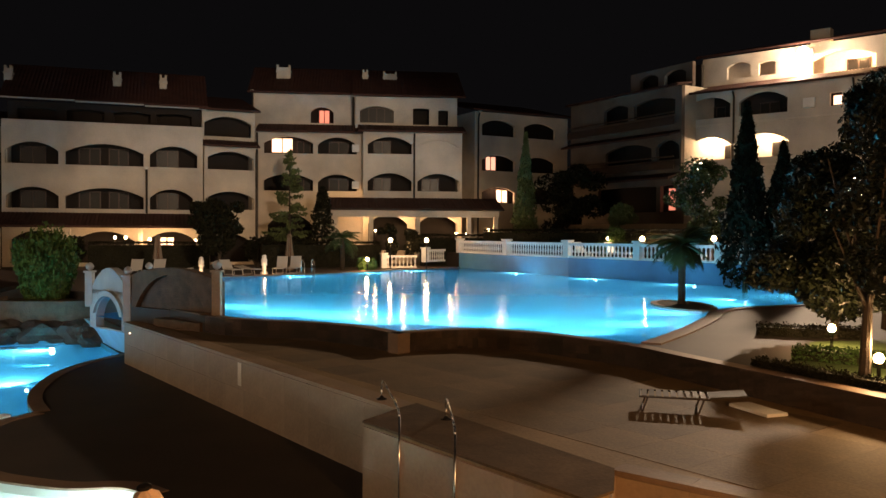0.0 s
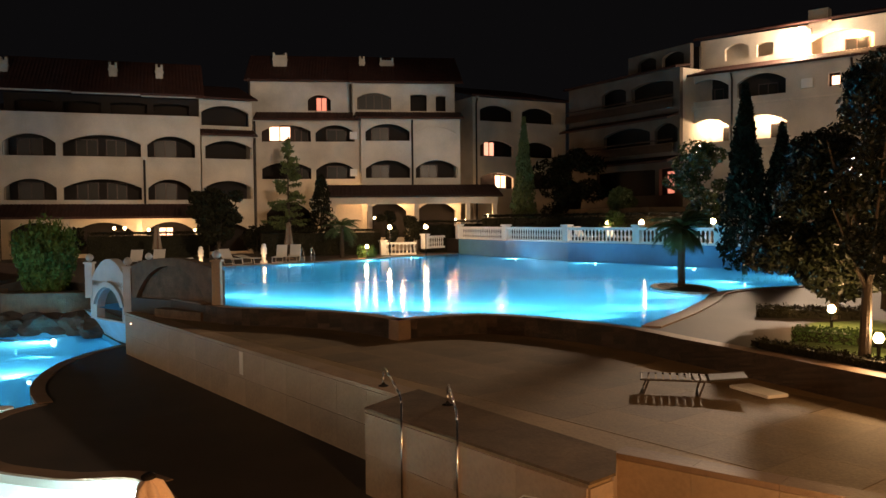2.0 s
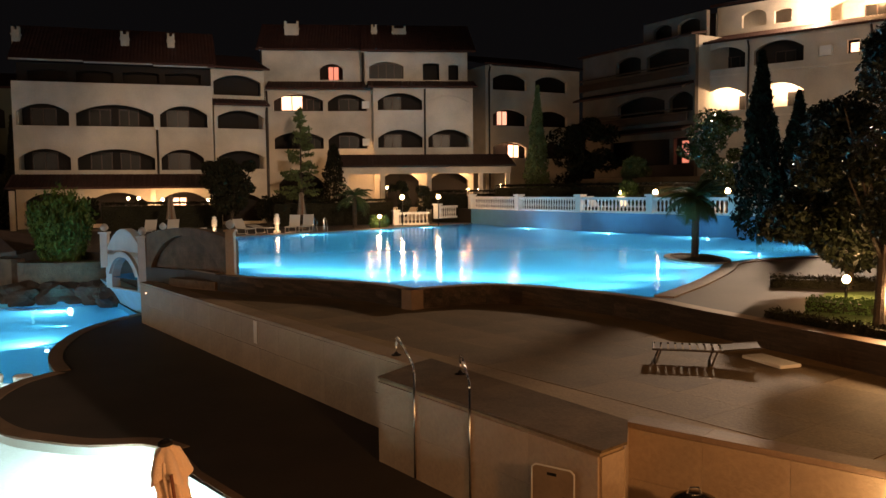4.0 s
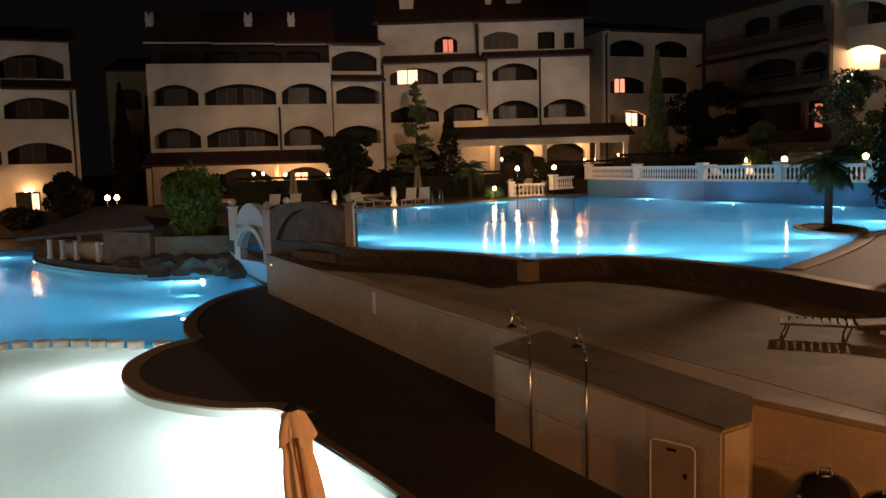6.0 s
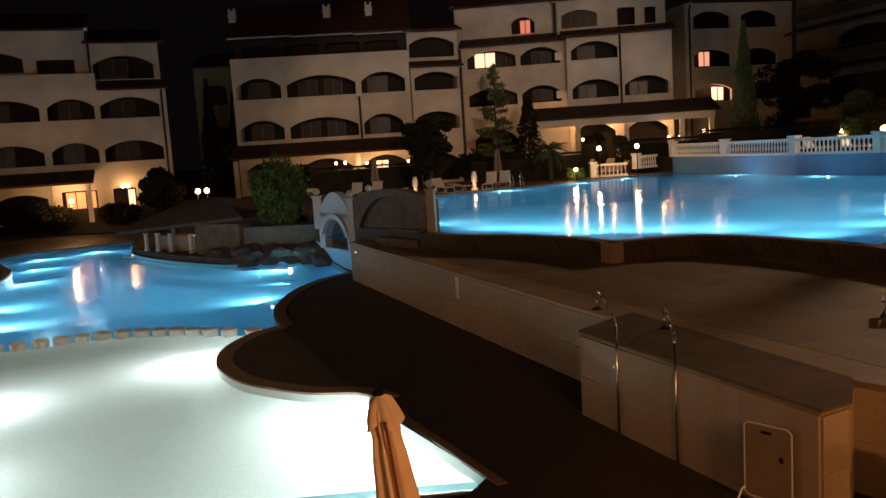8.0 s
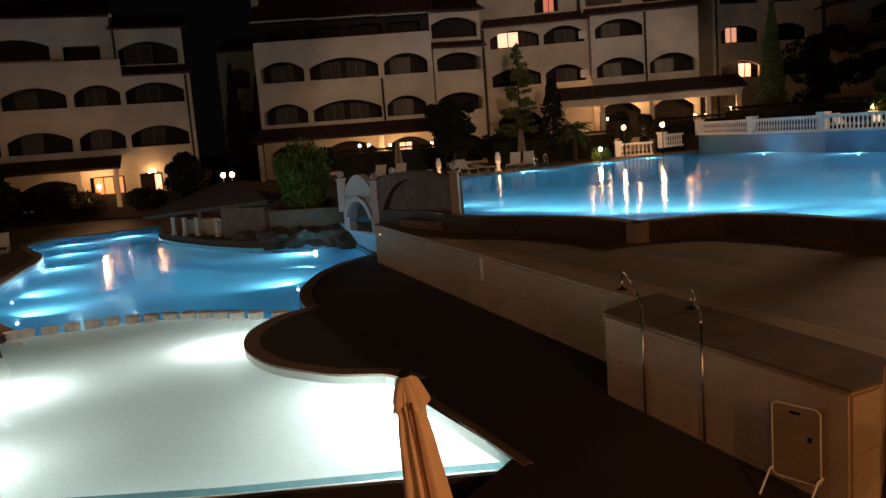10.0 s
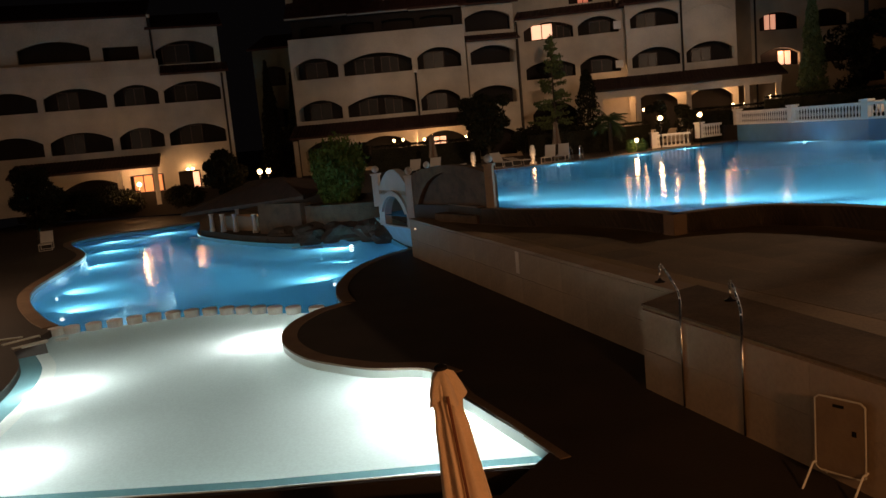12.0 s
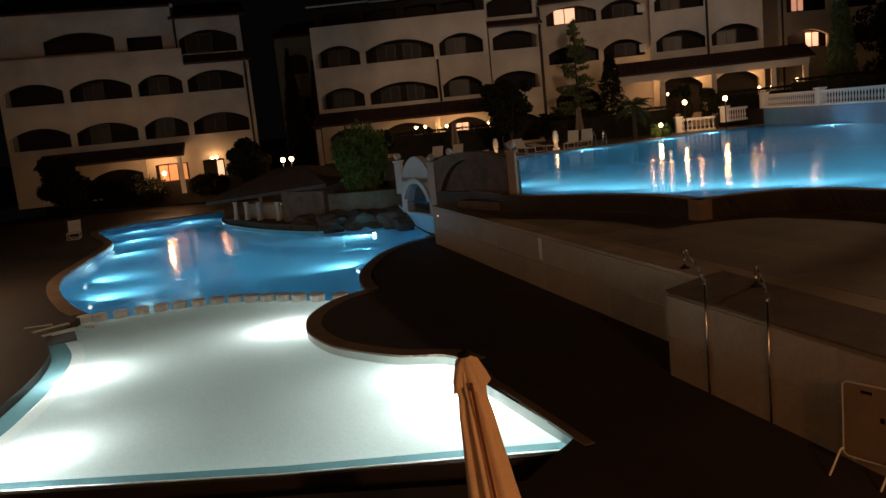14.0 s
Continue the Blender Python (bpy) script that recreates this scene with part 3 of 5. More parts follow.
part("loggia_wall", box(bmesh.new(), 3.3, W - 0.2, 2.0, 2.2, 12.4, 14.1), STUCCO_SHADE, b)
roof(b, -2.6, W, -0.5, 12.55, 0.98, 12.8, "balcony_roof")
window(b, 7.5, 8.5, 3.95, 5.6, 0.6, LIT_RED, 1)

# hillside block with the roof floodlight
m, W = place(16.9, 56.2, 1.8, 33.0, 41.9)
m = m @ Matrix.Diagonal((0.87, 1, 1, 1))
b = thing("apartment_building", "cream hillside apartment building with lit arched balconies and a roof floodlight", "building", m)
holes = [arch(a, c, 10.2, 11.1, 11.65) for a, c in ((-0.1 + 0.2, 3.45), (4.1, 7.7))]
holes += [arch(a, c, 7.42, 8.4, 8.95) for a, c in ((0.1, 3.5), (4.0, 7.8))]
holes += [arch(10.6, 11.4, 10.3, 11.1, 11.12), arch(11.8, 12.6, 10.3, 11.1, 11.12)]
front(b, -0.35, W, 0, 12.1, 0, holes)
body(b, -0.35, W, 0, 9, 0, 12.1, (6.6, 9.4))
# cream panel added over the darkened back wall so the lit storey shows bright
part("loggia_lining", box(bmesh.new(), -0.05, 8.2, 1.6, 1.695, 6.61, 9.19), STUCCO, b)
for z in (6.9, 9.75):
    part("string_course", box(bmesh.new(), -0.35, W, -0.08, -0.002, z - 0.06, z + 0.06), STUCCO, b)
roof(b, -0.6, W + 0.3, -0.7, 11.95, 1.9, 12.7)
front(b, 0.2, W, 12.6, 14.7, 2.0, [arch(2.2, 4.1, 13.1, 13.9, 14.2), arch(4.7, 6.0, 13.1, 13.9, 14.0), arch(8.7, 13.0, 12.75, 13.6, 14.05), arch(14.0, 18.0, 12.75, 13.6, 14.05)])
part("loggia_wall", box(bmesh.new(), 0.4, W, 3.6, 3.9, 12.6, 14.6), STUCCO, b)
roof(b, 0.0, W + 0.3, 1.2, 14.75, 9, 16.6)
part("chimney", box(bmesh.new(), 8.3, 9.7, 2.6, 3.3, 14.7, 15.75), STUCCO, b)
downpipe(b, 3.75, 0, 0, 11.9)
downpipe(b, 12.2, 0, 0, 11.9)
window(b, 10.65, 11.35, 10.35, 11.05, 0.5, LIT_WARM, 1)
window(b, 11.85, 12.55, 10.35, 11.05, 0.5, LIT_WARM, 1)
window(b, 2.3, 3.3, 6.7, 8.5, 1.6, None, 2)
window(b, 6.0, 7.3, 6.7, 8.5, 1.6, None, 2)
window(b, 10.6, 12.2, 12.65, 13.75, 3.6, None, 2)
for x in (0.8, 5.0):
    window(b, x, x + 1.5, 9.45, 11.2, 1.7, None, 2)
part("air_conditioner", box(bmesh.new(), 8.9, 9.7, -0.34, -0.02, 10.3, 10.9), WHITE, b)
HILL = m
bm = box(bmesh.new(), 8.1, 9.0, 1.2, 1.35, 13.5, 14.3)
f = part("floodlight", bm, GUTTER, b, "bright white roof floodlight")
part("lens", lathe(bmesh.new(), [(0.02, -0.45), (0.32, -0.32), (0.46, 0), (0.32, 0.32), (0.02, 0.45)], 18, (8.5, 0.7, 13.9)), FLOOD, f, smooth=True)
lamp("roof_flood_light", "POINT", HILL @ Vector((8.5, 1.0, 13.2)), 900, CREAM, 0.1)

# building across the lower pool
m, W = place(-46.5, 41.5, 0.95, -33.2, 50.6)
b = thing("apartment_building", "cream stucco apartment building with stepped arched balconies by the lower pool", "building", m)
cols = ((0.2, 4.0), (4.4, 8.4), (8.85, 11.8), (12.15, 16.0))
holes = [arch(a, c, z, z + 0.85, z + 1.42) for z in (3.86, 6.82) for a, c in cols]
front(b, 0, 16.5, 0, 8.85, 0, holes + [arch(4.8, 8.7, 0.1, 1.4, 2.0), arch(9.15, 11.4, 0.05, 2.0, 2.05), arch(12.4, 13.9, 0.1, 2.0, 2.05)])
front(b, 0, 12.05, 8.85, 9.9, 0, [])
body(b, 0, 16.5, 0, 9, 0, 8.8, (3.1, 6.0))
for zf in (3.1, 6.0):
    storey_windows(b, 1.7, zf, ((5.0, 6.4), (9.4, 10.8), (12.8, 14.4)))
front(b, 0, 11.6, 9.7, 12.95, 1.4, [arch(3.0, 7.6, 10.2, 11.1, 11.6), arch(8.42, 10.8, 9.95, 11.0, 11.02)])
part("loggia_wall", box(bmesh.new(), 0.2, 16.2, 3.2, 3.4, 8.9, 12.0), STUCCO_SHADE, b)
front(b, 11.6, 16.3, 9.0, 12.05, 1.4, [arch(11.9, 15.9, 9.6, 10.6, 11.2)])
roof(b, 12.1, 16.7, -0.5, 8.8, 1.4, 9.5, "lower_roof")
roof(b, -0.3, 11.6, 0.9, 13.0, 9, 15.4)
roof(b, 11.4, 16.7, 0.9, 12.1, 9, 14.2)
roof(b, 2.0, 11.4, -3.0, 2.65, -0.02, 3.4, "awning")
for x in (4.2, 8.6, 10.9):
    part("post", box(bmesh.new(), x, x + 0.3, -2.7, -2.4, 0, 2.5), STUCCO, b)
window(b, 9.3, 11.3, 0.1, 2.0, 0.7, LIT_DOOR, 3)
window(b, 13.3, 13.85, 0.15, 1.95, 0.7, LIT_WARM, 1)
window(b, 12.3, 14.2, 9.7, 11.0, 1.9, None, 2)
downpipe(b, 16.2, 0, 0, 8.7)
downpipe(b, 11.75, 1.4, 9.7, 12.9)
FARB = m

# link wing between the two
m, W = place(-34.0, 56.5, 0.95, -27.5, 58.5)
b = thing("apartment_building", "shaded stucco link wing behind dark cypresses", "building", m)
front(b, 0, W, 0, 10.6, 0, [arch(0.6, 2.4, z, z + 1.2, z + 1.5) for z in (4.6, 7.8)] + [arch(3.4, 5.8, z, z + 1.2, z + 1.5) for z in (4.6, 7.8)], GREY_DIM)
body(b, 0, W, 0, 6, 0, 10.6, (3.6, 6.8))
roof(b, -0.3, W + 0.3, -0.5, 10.65, 6, 12.4)

# block behind the camera and the low wall at its foot
solid("garden_wall", box(bmesh.new(), -50, 9.0, -1.62, -1.505, -0.05, 1.0), STUCCO, "low stucco wall between the deck and the ground behind it", "wall", kind="structure")
solid("apartment_building", box(bmesh.new(), -30, 30, -12, -5, 0, 12), STUCCO, "stucco apartment block behind the balcony", "building")

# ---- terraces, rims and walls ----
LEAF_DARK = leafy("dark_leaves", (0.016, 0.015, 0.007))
LEAF_GREEN = leafy("green_leaves", (0.045, 0.085, 0.024))
LEAF_PINE = leafy("conifer_needles", (0.12, 0.15, 0.06))
LEAF_PALM = leafy("palm_fronds", (0.05, 0.085, 0.035))
LEAF_GLOSS = mat("glossy_leaves", (0.05, 0.075, 0.025), 0.22, 0.5, 1.3, 9.0, 0.0, spec=0.6)
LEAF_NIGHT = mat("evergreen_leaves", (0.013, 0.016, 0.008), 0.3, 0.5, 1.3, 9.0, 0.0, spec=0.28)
BARK = mat("bark", (0.06, 0.045, 0.03), 0.9, 0.4, 4, 25, 0.7)
CANVAS = mat("tan_canvas", (0.74, 0.53, 0.38), 0.85, 0.15, 3, 60, 0.2)
STRAP = mat("brown_strap", (0.16, 0.05, 0.025), 0.8, 0.2, 3, 40, 0.15)
PLASTIC = mat("white_plastic", (0.5, 0.47, 0.42), 0.4, 0.08, 2, 30, 0.05)
BOARD = mat("board_panel", (0.17, 0.12, 0.08), 0.5, 0.25, 2, 20, 0.1)
BLACK = mat("black_enamel", (0.012, 0.011, 0.011), 0.18, 0.2, 2, 20, 0.0)
PEBBLE = mat("pebble_dash", (0.105, 0.066, 0.04), 0.85, 0.6, 3, 26, 1.0)
BLUEWHITE = mat("white_render", (0.42, 0.41, 0.39), 0.7, 0.15, 2, 25, 0.2)
CHUTE = mat("pale_blue_tiles", (0.34, 0.62, 0.74), 0.35, 0.12, 2, 40, 0.1)
BACK_TILE = mat("blue_wall_tiles", (0.085, 0.26, 0.42), 0.4, 0.15, 1.2, 40, 0.1)
PALE_STONE = mat("pale_stepping_stone", (0.86, 0.90, 0.88), 0.55, 0.15, 2, 30, 0.3)
THATCH = mat("bar_roof_shingle", (0.06, 0.035, 0.025), 0.85, 0.4, 3, 25, 0.6)

strip("coping", right_edge, -0.42, 0.02, Z_COPE - 0.06, Z_COPE + 0.03, COPING, "curved stone coping of the upper pool")
strip("coping", far_edge, -0.45, 0.02, Z_COPE - 0.06, Z_COPE + 0.03, COPING, "stone coping along the upper pool")
strip("coping", lobe_b, -0.30, 0.05, -0.03, 0.012, COPING, "rounded stone coping of the paddling pool")
strip("coping", lobe_a, -0.30, 0.04, -0.05, 0.02, COPING, "rounded stone coping of the lower pool")
strip("coping", main_left, -0.35, 0.03, -0.05, 0.03, COPING, "stone coping of the lower pool")
solid("water", sheet([offset(rim, 0.0) + offset(rim, 0.22)[::-1]], Z_KID + 0.006), WATER_RIM, "thin water over the turquoise mosaic overflow rim", "water", kind="structure")
solid("water", sheet([kid_out + kid_in[::-1]], Z_KID + 0.007), WATER_RIM, "thin water over the wide turquoise mosaic pool edge", "water", kind="structure")
solid("water", sheet([kid_in + offset(kid_in, 0.28)[::-1]], Z_KID + 0.003), WATER_EDGE, "shallow water over the pale pool wall", "water", kind="structure")
strip("rim_wall", rim, -0.10, -0.012, -0.6, Z_KID - 0.02, DECK, "dark stone outer face of the overflow rim", "wall")
solid("gutter", sheet([[(-11.5, 6.6), (-11.2, 5.7), (-1.5, 8.45), (-1.95, 9.9)]], -0.59), DECK, "dark overflow gutter in front of the paddling pool", "gutter", kind="structure")
strip("coping", [(-1.97, 9.42), (-2.97, 10.6), (-3.88, 11.63), (-4.5, 12.6)], -0.10, 0.045, -0.03, 0.012, COPING, "straight stone coping of the paddling pool")

# coping stones and facing panels of the raised terrace wall
def facing(p, q, z0, z1, step, row, thick, parent):
    """Stone facing panels between two plan points, with open joints."""
    p, q = Vector(p), Vector(q)
    d = q - p
    n = max(1, round(d.length / step))
    rows_n = max(1, round((z1 - z0) / row))
    w, h = d.length / n - 0.004, (z1 - z0) / rows_n - 0.005
    me = finish(box(bmesh.new(), 0, w, -thick, 0, 0, h), "panel", STONE)
    ang = math.atan2(d.y, d.x)
    for j in range(rows_n):
        for i in range(n):
            o = new("panel", me)
            o.matrix_basis = Matrix.Translation((p.x + d.x * i / n, p.y + d.y * i / n, z0 + (h + 0.005) * j)) @ Matrix.Rotation(ang, 4, "Z")
            o.parent = parent


wall = thing("retaining_wall", "tan stone-faced retaining wall of the raised terrace", "wall", kind="structure")
for p, q in zip(wall_line[:7], wall_line[1:8]):
    facing(p, q, 0.0, Z_PLAZA - 0.06, 1.0, 0.62, 0.03, wall)
edge_pts = wall_line[:8]
def coping_run(p, q, wide, length, z, material):
    """Coping stones laid end to end along the wall head."""
    p, q = Vector(p), Vector(q)
    d = q - p
    n = max(1, round(d.length / length))
    s = Vector((-d.y, d.x)).normalized()
    for k in range(n):
        a, c = p + d * (k / n) + d.normalized() * 0.002, p + d * ((k + 1) / n) - d.normalized() * 0.002
        part("coping_stone", slab([[tuple(v) for v in (a + s * wide, c + s * wide, c - s * 0.04, a - s * 0.04)]], Z_PLAZA - 0.055, z), material, wall)


coping_run(edge_pts[0], edge_pts[1], 0.44, 1.0, Z_PLAZA + 0.012, STONE)
coping_run(edge_pts[5], edge_pts[6], 0.3, 1.0, Z_PLAZA + 0.014, COPING)
coping_run(edge_pts[6], edge_pts[7], 0.3, 1.0, Z_PLAZA + 0.014, COPING)
# slab on the projecting block, darker than the terrace paving
CAP = mat("dark_brown_slab", (0.12, 0.078, 0.042), 0.85, 0.5, 1.1, 20, 0.3, spec=0.25)
cap_front = [(-1.2, 12.14), (1.555, 8.57), (1.90, 8.88)]
cap_back = [(-0.69, 13.06), (-0.42, 13.42), (2.09, 9.73)]
part("cap_slab", slab([cap_front + cap_back[::-1]], Z_PLAZA - 0.012, Z_PLAZA + 0.02), CAP, wall)

# joints drawn as shallow raised paving on the terrace
pav = thing("paving", "large square paving slabs of the brown terrace", "paving", kind="structure")
ux, uy = Vector((0.617, -0.787)), Vector((0.787, 0.617))
slab_me = finish(box(bmesh.new(), 0.001, 0.999, 0.001, 0.999, 0, 0.005), "paving_slab", PLAZA)


def inside(p, poly):
    c = False
    for i in range(len(poly)):
        a, b = poly[i - 1], poly[i]
        if (a[1] > p[1]) != (b[1] > p[1]) and p[0] < (b[0] - a[0]) * (p[1] - a[1]) / (b[1] - a[1]) + a[0]:
            c = not c
    return c


count = 0
for i in range(-14, 26):
    for j in range(0, 16):
        o = Vector((-0.45, 13.45)) + ux * i + uy * (j + 0.36)
        if count < 290 and all(inside(tuple(o + ux * a + uy * c), PLAZA_EDGE) for a in (-0.1, 1.1) for c in (-0.05, 1.05)) and o.x < 9:
            s = new("paving_slab", slab_me)
            s.matrix_basis = Matrix.Translation((o.x, o.y, Z_PLAZA)) @ Matrix.Rotation(math.atan2(ux.y, ux.x), 4, "Z")
            s.parent = pav
            count += 1

# raised sun terrace behind the balustrade
bal_poly = balline + [(-2, 62), (10, 75), (45, 75), (45, 30), (19, 31)]
solid("terrace", slab([bal_poly], 1.0, Z_BAL), DECK, "raised terrace behind the white balustrade", "terrace", kind="structure")
bl = balline[::-1]
for a, c in zip(bl, bl[1:]):
    solid("pool_wall", slab([offset([a, c], -0.06) + offset([a, c], 0.05)[::-1]], Z_WATER - 1.2, Z_BAL - 0.02), BACK_TILE, "blue tiled wall at the back of the pool", "wall", kind="structure")

# ---- balustrade ----
bal_me = finish(lathe(bmesh.new(), [(0.055, 0), (0.055, 0.05), (0.03, 0.08), (0.062, 0.24), (0.03, 0.46), (0.045, 0.52), (0.055, 0.55), (0.055, 0.6)], 8), "baluster", WHITE, True)


def balustrade(p, q, z, label):
    p, q = Vector((*p, z)), Vector((*q, z))
    d = q - p
    t = thing("balustrade", label, "balustrade", Matrix.Translation(p) @ Matrix.Rotation(math.atan2(d.y, d.x), 4, "Z"), "balustrade sections")
    L = math.hypot(d.x, d.y)
    part("base_rail", box(bmesh.new(), 0.2, L - 0.2, -0.11, 0.11, 0, 0.12), WHITE, t)
    part("handrail", box(bmesh.new(), 0.2, L - 0.2, -0.13, 0.13, 0.72, 0.86), WHITE, t)
    n = int((L - 0.5) / 0.24)
    for k in range(n):
        o = new("baluster", bal_me)
        o.parent = t
        o.location = (0.32 + (L - 0.64) * k / max(1, n - 1), 0, 0.12)
    bm = box(bmesh.new(), -0.2, 0.2, -0.2, 0.2, 0, 0.92)
    box(bm, -0.26, 0.26, -0.26, 0.26, 0.92, 1.02)
    part("pillar", bm, WHITE, t)
    return t


posts = [(1.2, 57.2), (4.05, 51.3), (7.1, 46.1), (10.2, 42.2), (13.2, 38.4), (16.2, 34.2)]
for a, c in zip(posts, posts[1:]):
    balustrade(a, c, Z_BAL, "white turned stone balustrade above the pool wall")
balustrade((-1.2, 55.6), (0.2, 57.6), 2.15, "white balustrade beside the garden steps")
balustrade((-4.0, 54.6), (-1.6, 55.4), 1.765, "low white balustrade by the pool terrace")

# ---- bridge, channel and spillway ----
bridge = thing("footbridge", "small hump-backed footbridge with white and pebbled parapets", "bridge")


def hump(p, q, zlow, zhigh, zbase, thick, name, material, hole=None, label=""):
    p, q = Vector(p), Vector(q)
    d = q - p
    L = d.length
    top_pts = [(L * (1 - k / 16), zlow + (zhigh - zlow) * math.sin(math.pi * k / 16) ** 0.8) for k in range(17)]
    loops = [[(0, zbase), (L, zbase)] + top_pts]
    if hole:
        loops.append(hole(L))
    bm = prism(bmesh.new(), loops, upright, 0, thick)
    o = part(name, bm, material, bridge, label)
    o.matrix_basis = Matrix.Translation((p.x, p.y, 0)) @ Matrix.Rotation(math.atan2(d.y, d.x), 4, "Z")
    return o


P0, P1, P2, P3 = (-12.0, 27.5), (-10.0, 25.7), (-6.45, 23.1), (-8.6, 25.4)
hump(P0, P1, 2.05, 2.95, 0.9, 0.28, "parapet", BLUEWHITE, lambda L: arch(0.45, L - 0.45, 0.95, 1.35, 2.0), "white parapet lit blue by the pool")
ring_bm = prism(bmesh.new(), [arch(0.2, 2.5, 1.3, 1.45, 2.2, 14)[2:] + arch(0.42, 2.28, 1.3, 1.4, 2.02, 14)[2:][::-1]], upright, -0.1, 0.0)
o = part("arch_ring", ring_bm, BLUEWHITE, bridge)
o.matrix_basis = Matrix.Translation((*P0, 0)) @ Matrix.Rotation(math.atan2(P1[1] - P0[1], P1[0] - P0[0]), 4, "Z")
# the recessed arch gives shape to a dark arc that is only shadow
hump(P1, P2, 2.72, 3.06, 1.2, 0.28, "parapet", PEBBLE, lambda L: arch(0.4, L - 0.5, 1.25, 1.75, 2.82, 18), "dark pebbled parapet, its recessed arch shaped for a shadow")
blind = part("arch_back", box(bmesh.new(), 0.3, 4.05, 0.17, 0.26, 1.22, 2.84), PEBBLE, bridge)
# dark block added to hide the blue-lit terrace side; the bridge has none
plinth = part("plinth", box(bmesh.new(), 1.9, 4.1, -0.36, -0.004, 1.25, 1.55), PEBBLE, bridge)
plinth.matrix_basis = Matrix.Translation((*P1, 0)) @ Matrix.Rotation(math.atan2(P2[1] - P1[1], P2[0] - P1[0]), 4, "Z")
blind.matrix_basis = Matrix.Translation((*P1, 0)) @ Matrix.Rotation(math.atan2(P2[1] - P1[1], P2[0] - P1[0]), 4, "Z")
Q0, Q2 = (-10.6, 29.2), (-5.6, 24.6)
hump(Q0, P3, 2.05, 2.9, 1.0, 0.28, "parapet", BLUEWHITE)
for x, y, h, zb in ((*P0, 2.75, 1.6), (*P1, 2.7, 1.2), (*P2, 3.0, 1.2), (-10.6, 29.2, 2.7, 1.6)):
    bm = box(bmesh.new(), x - 0.12, x + 0.12, y - 0.12, y + 0.12, zb, h)
    box(bm, x - 0.16, x + 0.16, y - 0.16, y + 0.16, h, h + 0.06)
    pil = part("pillar", bm, STONE if x > -7 else BLUEWHITE, bridge)
    part("ball", lathe(bmesh.new(), [(0.02, -0.13), (0.1, -0.08), (0.14, 0), (0.1, 0.09), (0.02, 0.14)], 12, (x, y, h + 0.2)), BLUEWHITE, pil, smooth=True)
part("deck", slab([[P0, P1, P3, Q0]], 2.05, 2.2), STONE, bridge)

bm = bmesh.new()
quad = [(-11.0, 28.1, -0.5), (-13.9, 32.2, -0.5), (-14.3, 31.9, 0.78), (-12.1, 28.5, 0.78), (-9.6, 25.55, 0.80), (-9.6, 25.55, -0.5)]
face = [bm.verts.new(p) for p in quad]
bm.faces.new((face[0], face[1], face[2], face[3]))
bm.faces.new((face[0], face[3], face[4], face[5]))
back = [bm.verts.new((p[0] + 0.9, p[1] + 1.6, 0.82)) for p in quad[2:5]]
for i in range(2):
    bm.faces.new((face[2 + i], face[3 + i], back[i + 1], back[i]))
solid("spillway", bm, CHUTE, "pale blue tiled spillway dropping into the lower pool", "spillway", kind="structure")
solid("water", sheet([[P0, P1, (-7.2, 24.2), (-11.0, 29.5)]], 1.3), WATER, "dark water of the channel under the footbridge", "water", kind="structure")


# ---- foliage builders ----
def leaf_mesh(name, pts, size, material, seed=1, droop=0.0):
    rng = np.random.default_rng(seed)
    pts = np.asarray(pts, float)
    n = len(pts)
    a = rng.normal(size=(n, 3))
    a[:, 2] -= droop
    a /= np.linalg.norm(a, axis=1)[:, None]
    b = np.cross(a, rng.normal(size=(n, 3)))
    b /= np.linalg.norm(b, axis=1)[:, None]
    s = size * rng.uniform(0.6, 1.3, (n, 1))
    v = np.stack([pts - a * s, pts + b * s * 0.4, pts + a * s, pts - b * s * 0.4], 1).reshape(-1, 3)
    me = bpy.data.meshes.new(name)
    me.from_pydata(v.tolist(), [], np.arange(4 * n).reshape(n, 4).tolist())
    me.materials.append(material)
    return me


def crown_points(rng, clumps, per):
    """Leaves gathered near the skins of irregular clumps (x, y, z, radius, squash)."""
    out = []
    for x, y, z, r, q in clumps:
        d = rng.normal(size=(per, 3))
        d /= np.linalg.norm(d, axis=1)[:, None]
        k = r * rng.uniform(0.45, 1.08, (per, 1)) ** 0.6
        out.append(np.array([x, y, z]) + d * k * np.array([1, 1, q]))
    return np.concatenate(out)


def tree(name, x, y, z, h, r, label, material, seed, trunk_h=1.5, per=170, clumps=22, leaf=0.14, squash=0.8, lean=0.0):
    rng = np.random.default_rng(seed)
    t = thing(name, label, "tree", Matrix.Translation((x, y, z)))
    bm = cone(bmesh.new(), (0, 0, -0.05), (0.05, 0.03, trunk_h), 0.05 + r * 0.032, 0.04 + r * 0.02, 9)
    for k in range(6):
        a = k * 1.05 + rng.uniform(0, 0.5)
        q = (r * 0.42 * math.cos(a), r * 0.42 * math.sin(a), trunk_h + (h - trunk_h) * rng.uniform(0.3, 0.6))
        cone(bm, (0.05, 0.03, trunk_h - 0.15), q, 0.02 + r * 0.01, 0.01, 6)
    part("trunk", bm, BARK, t)
    cl = []
    for k in range(clumps):
        a, rr, zz = rng.uniform(0, 6.28), r * rng.uniform(0.1, 0.85), rng.uniform(0.0, 1.0)
        w = math.sin(math.pi * (0.15 + 0.75 * zz)) ** 0.7
        cl.append((rr * w * math.cos(a) + lean * zz, rr * w * math.sin(a), trunk_h + (h - trunk_h) * (0.1 + 0.82 * zz), r * rng.uniform(0.22, 0.4), squash))
    o = new("crown", leaf_mesh("crown", crown_points(rng, cl, per), leaf, material, seed))
    o.parent = t
    return t


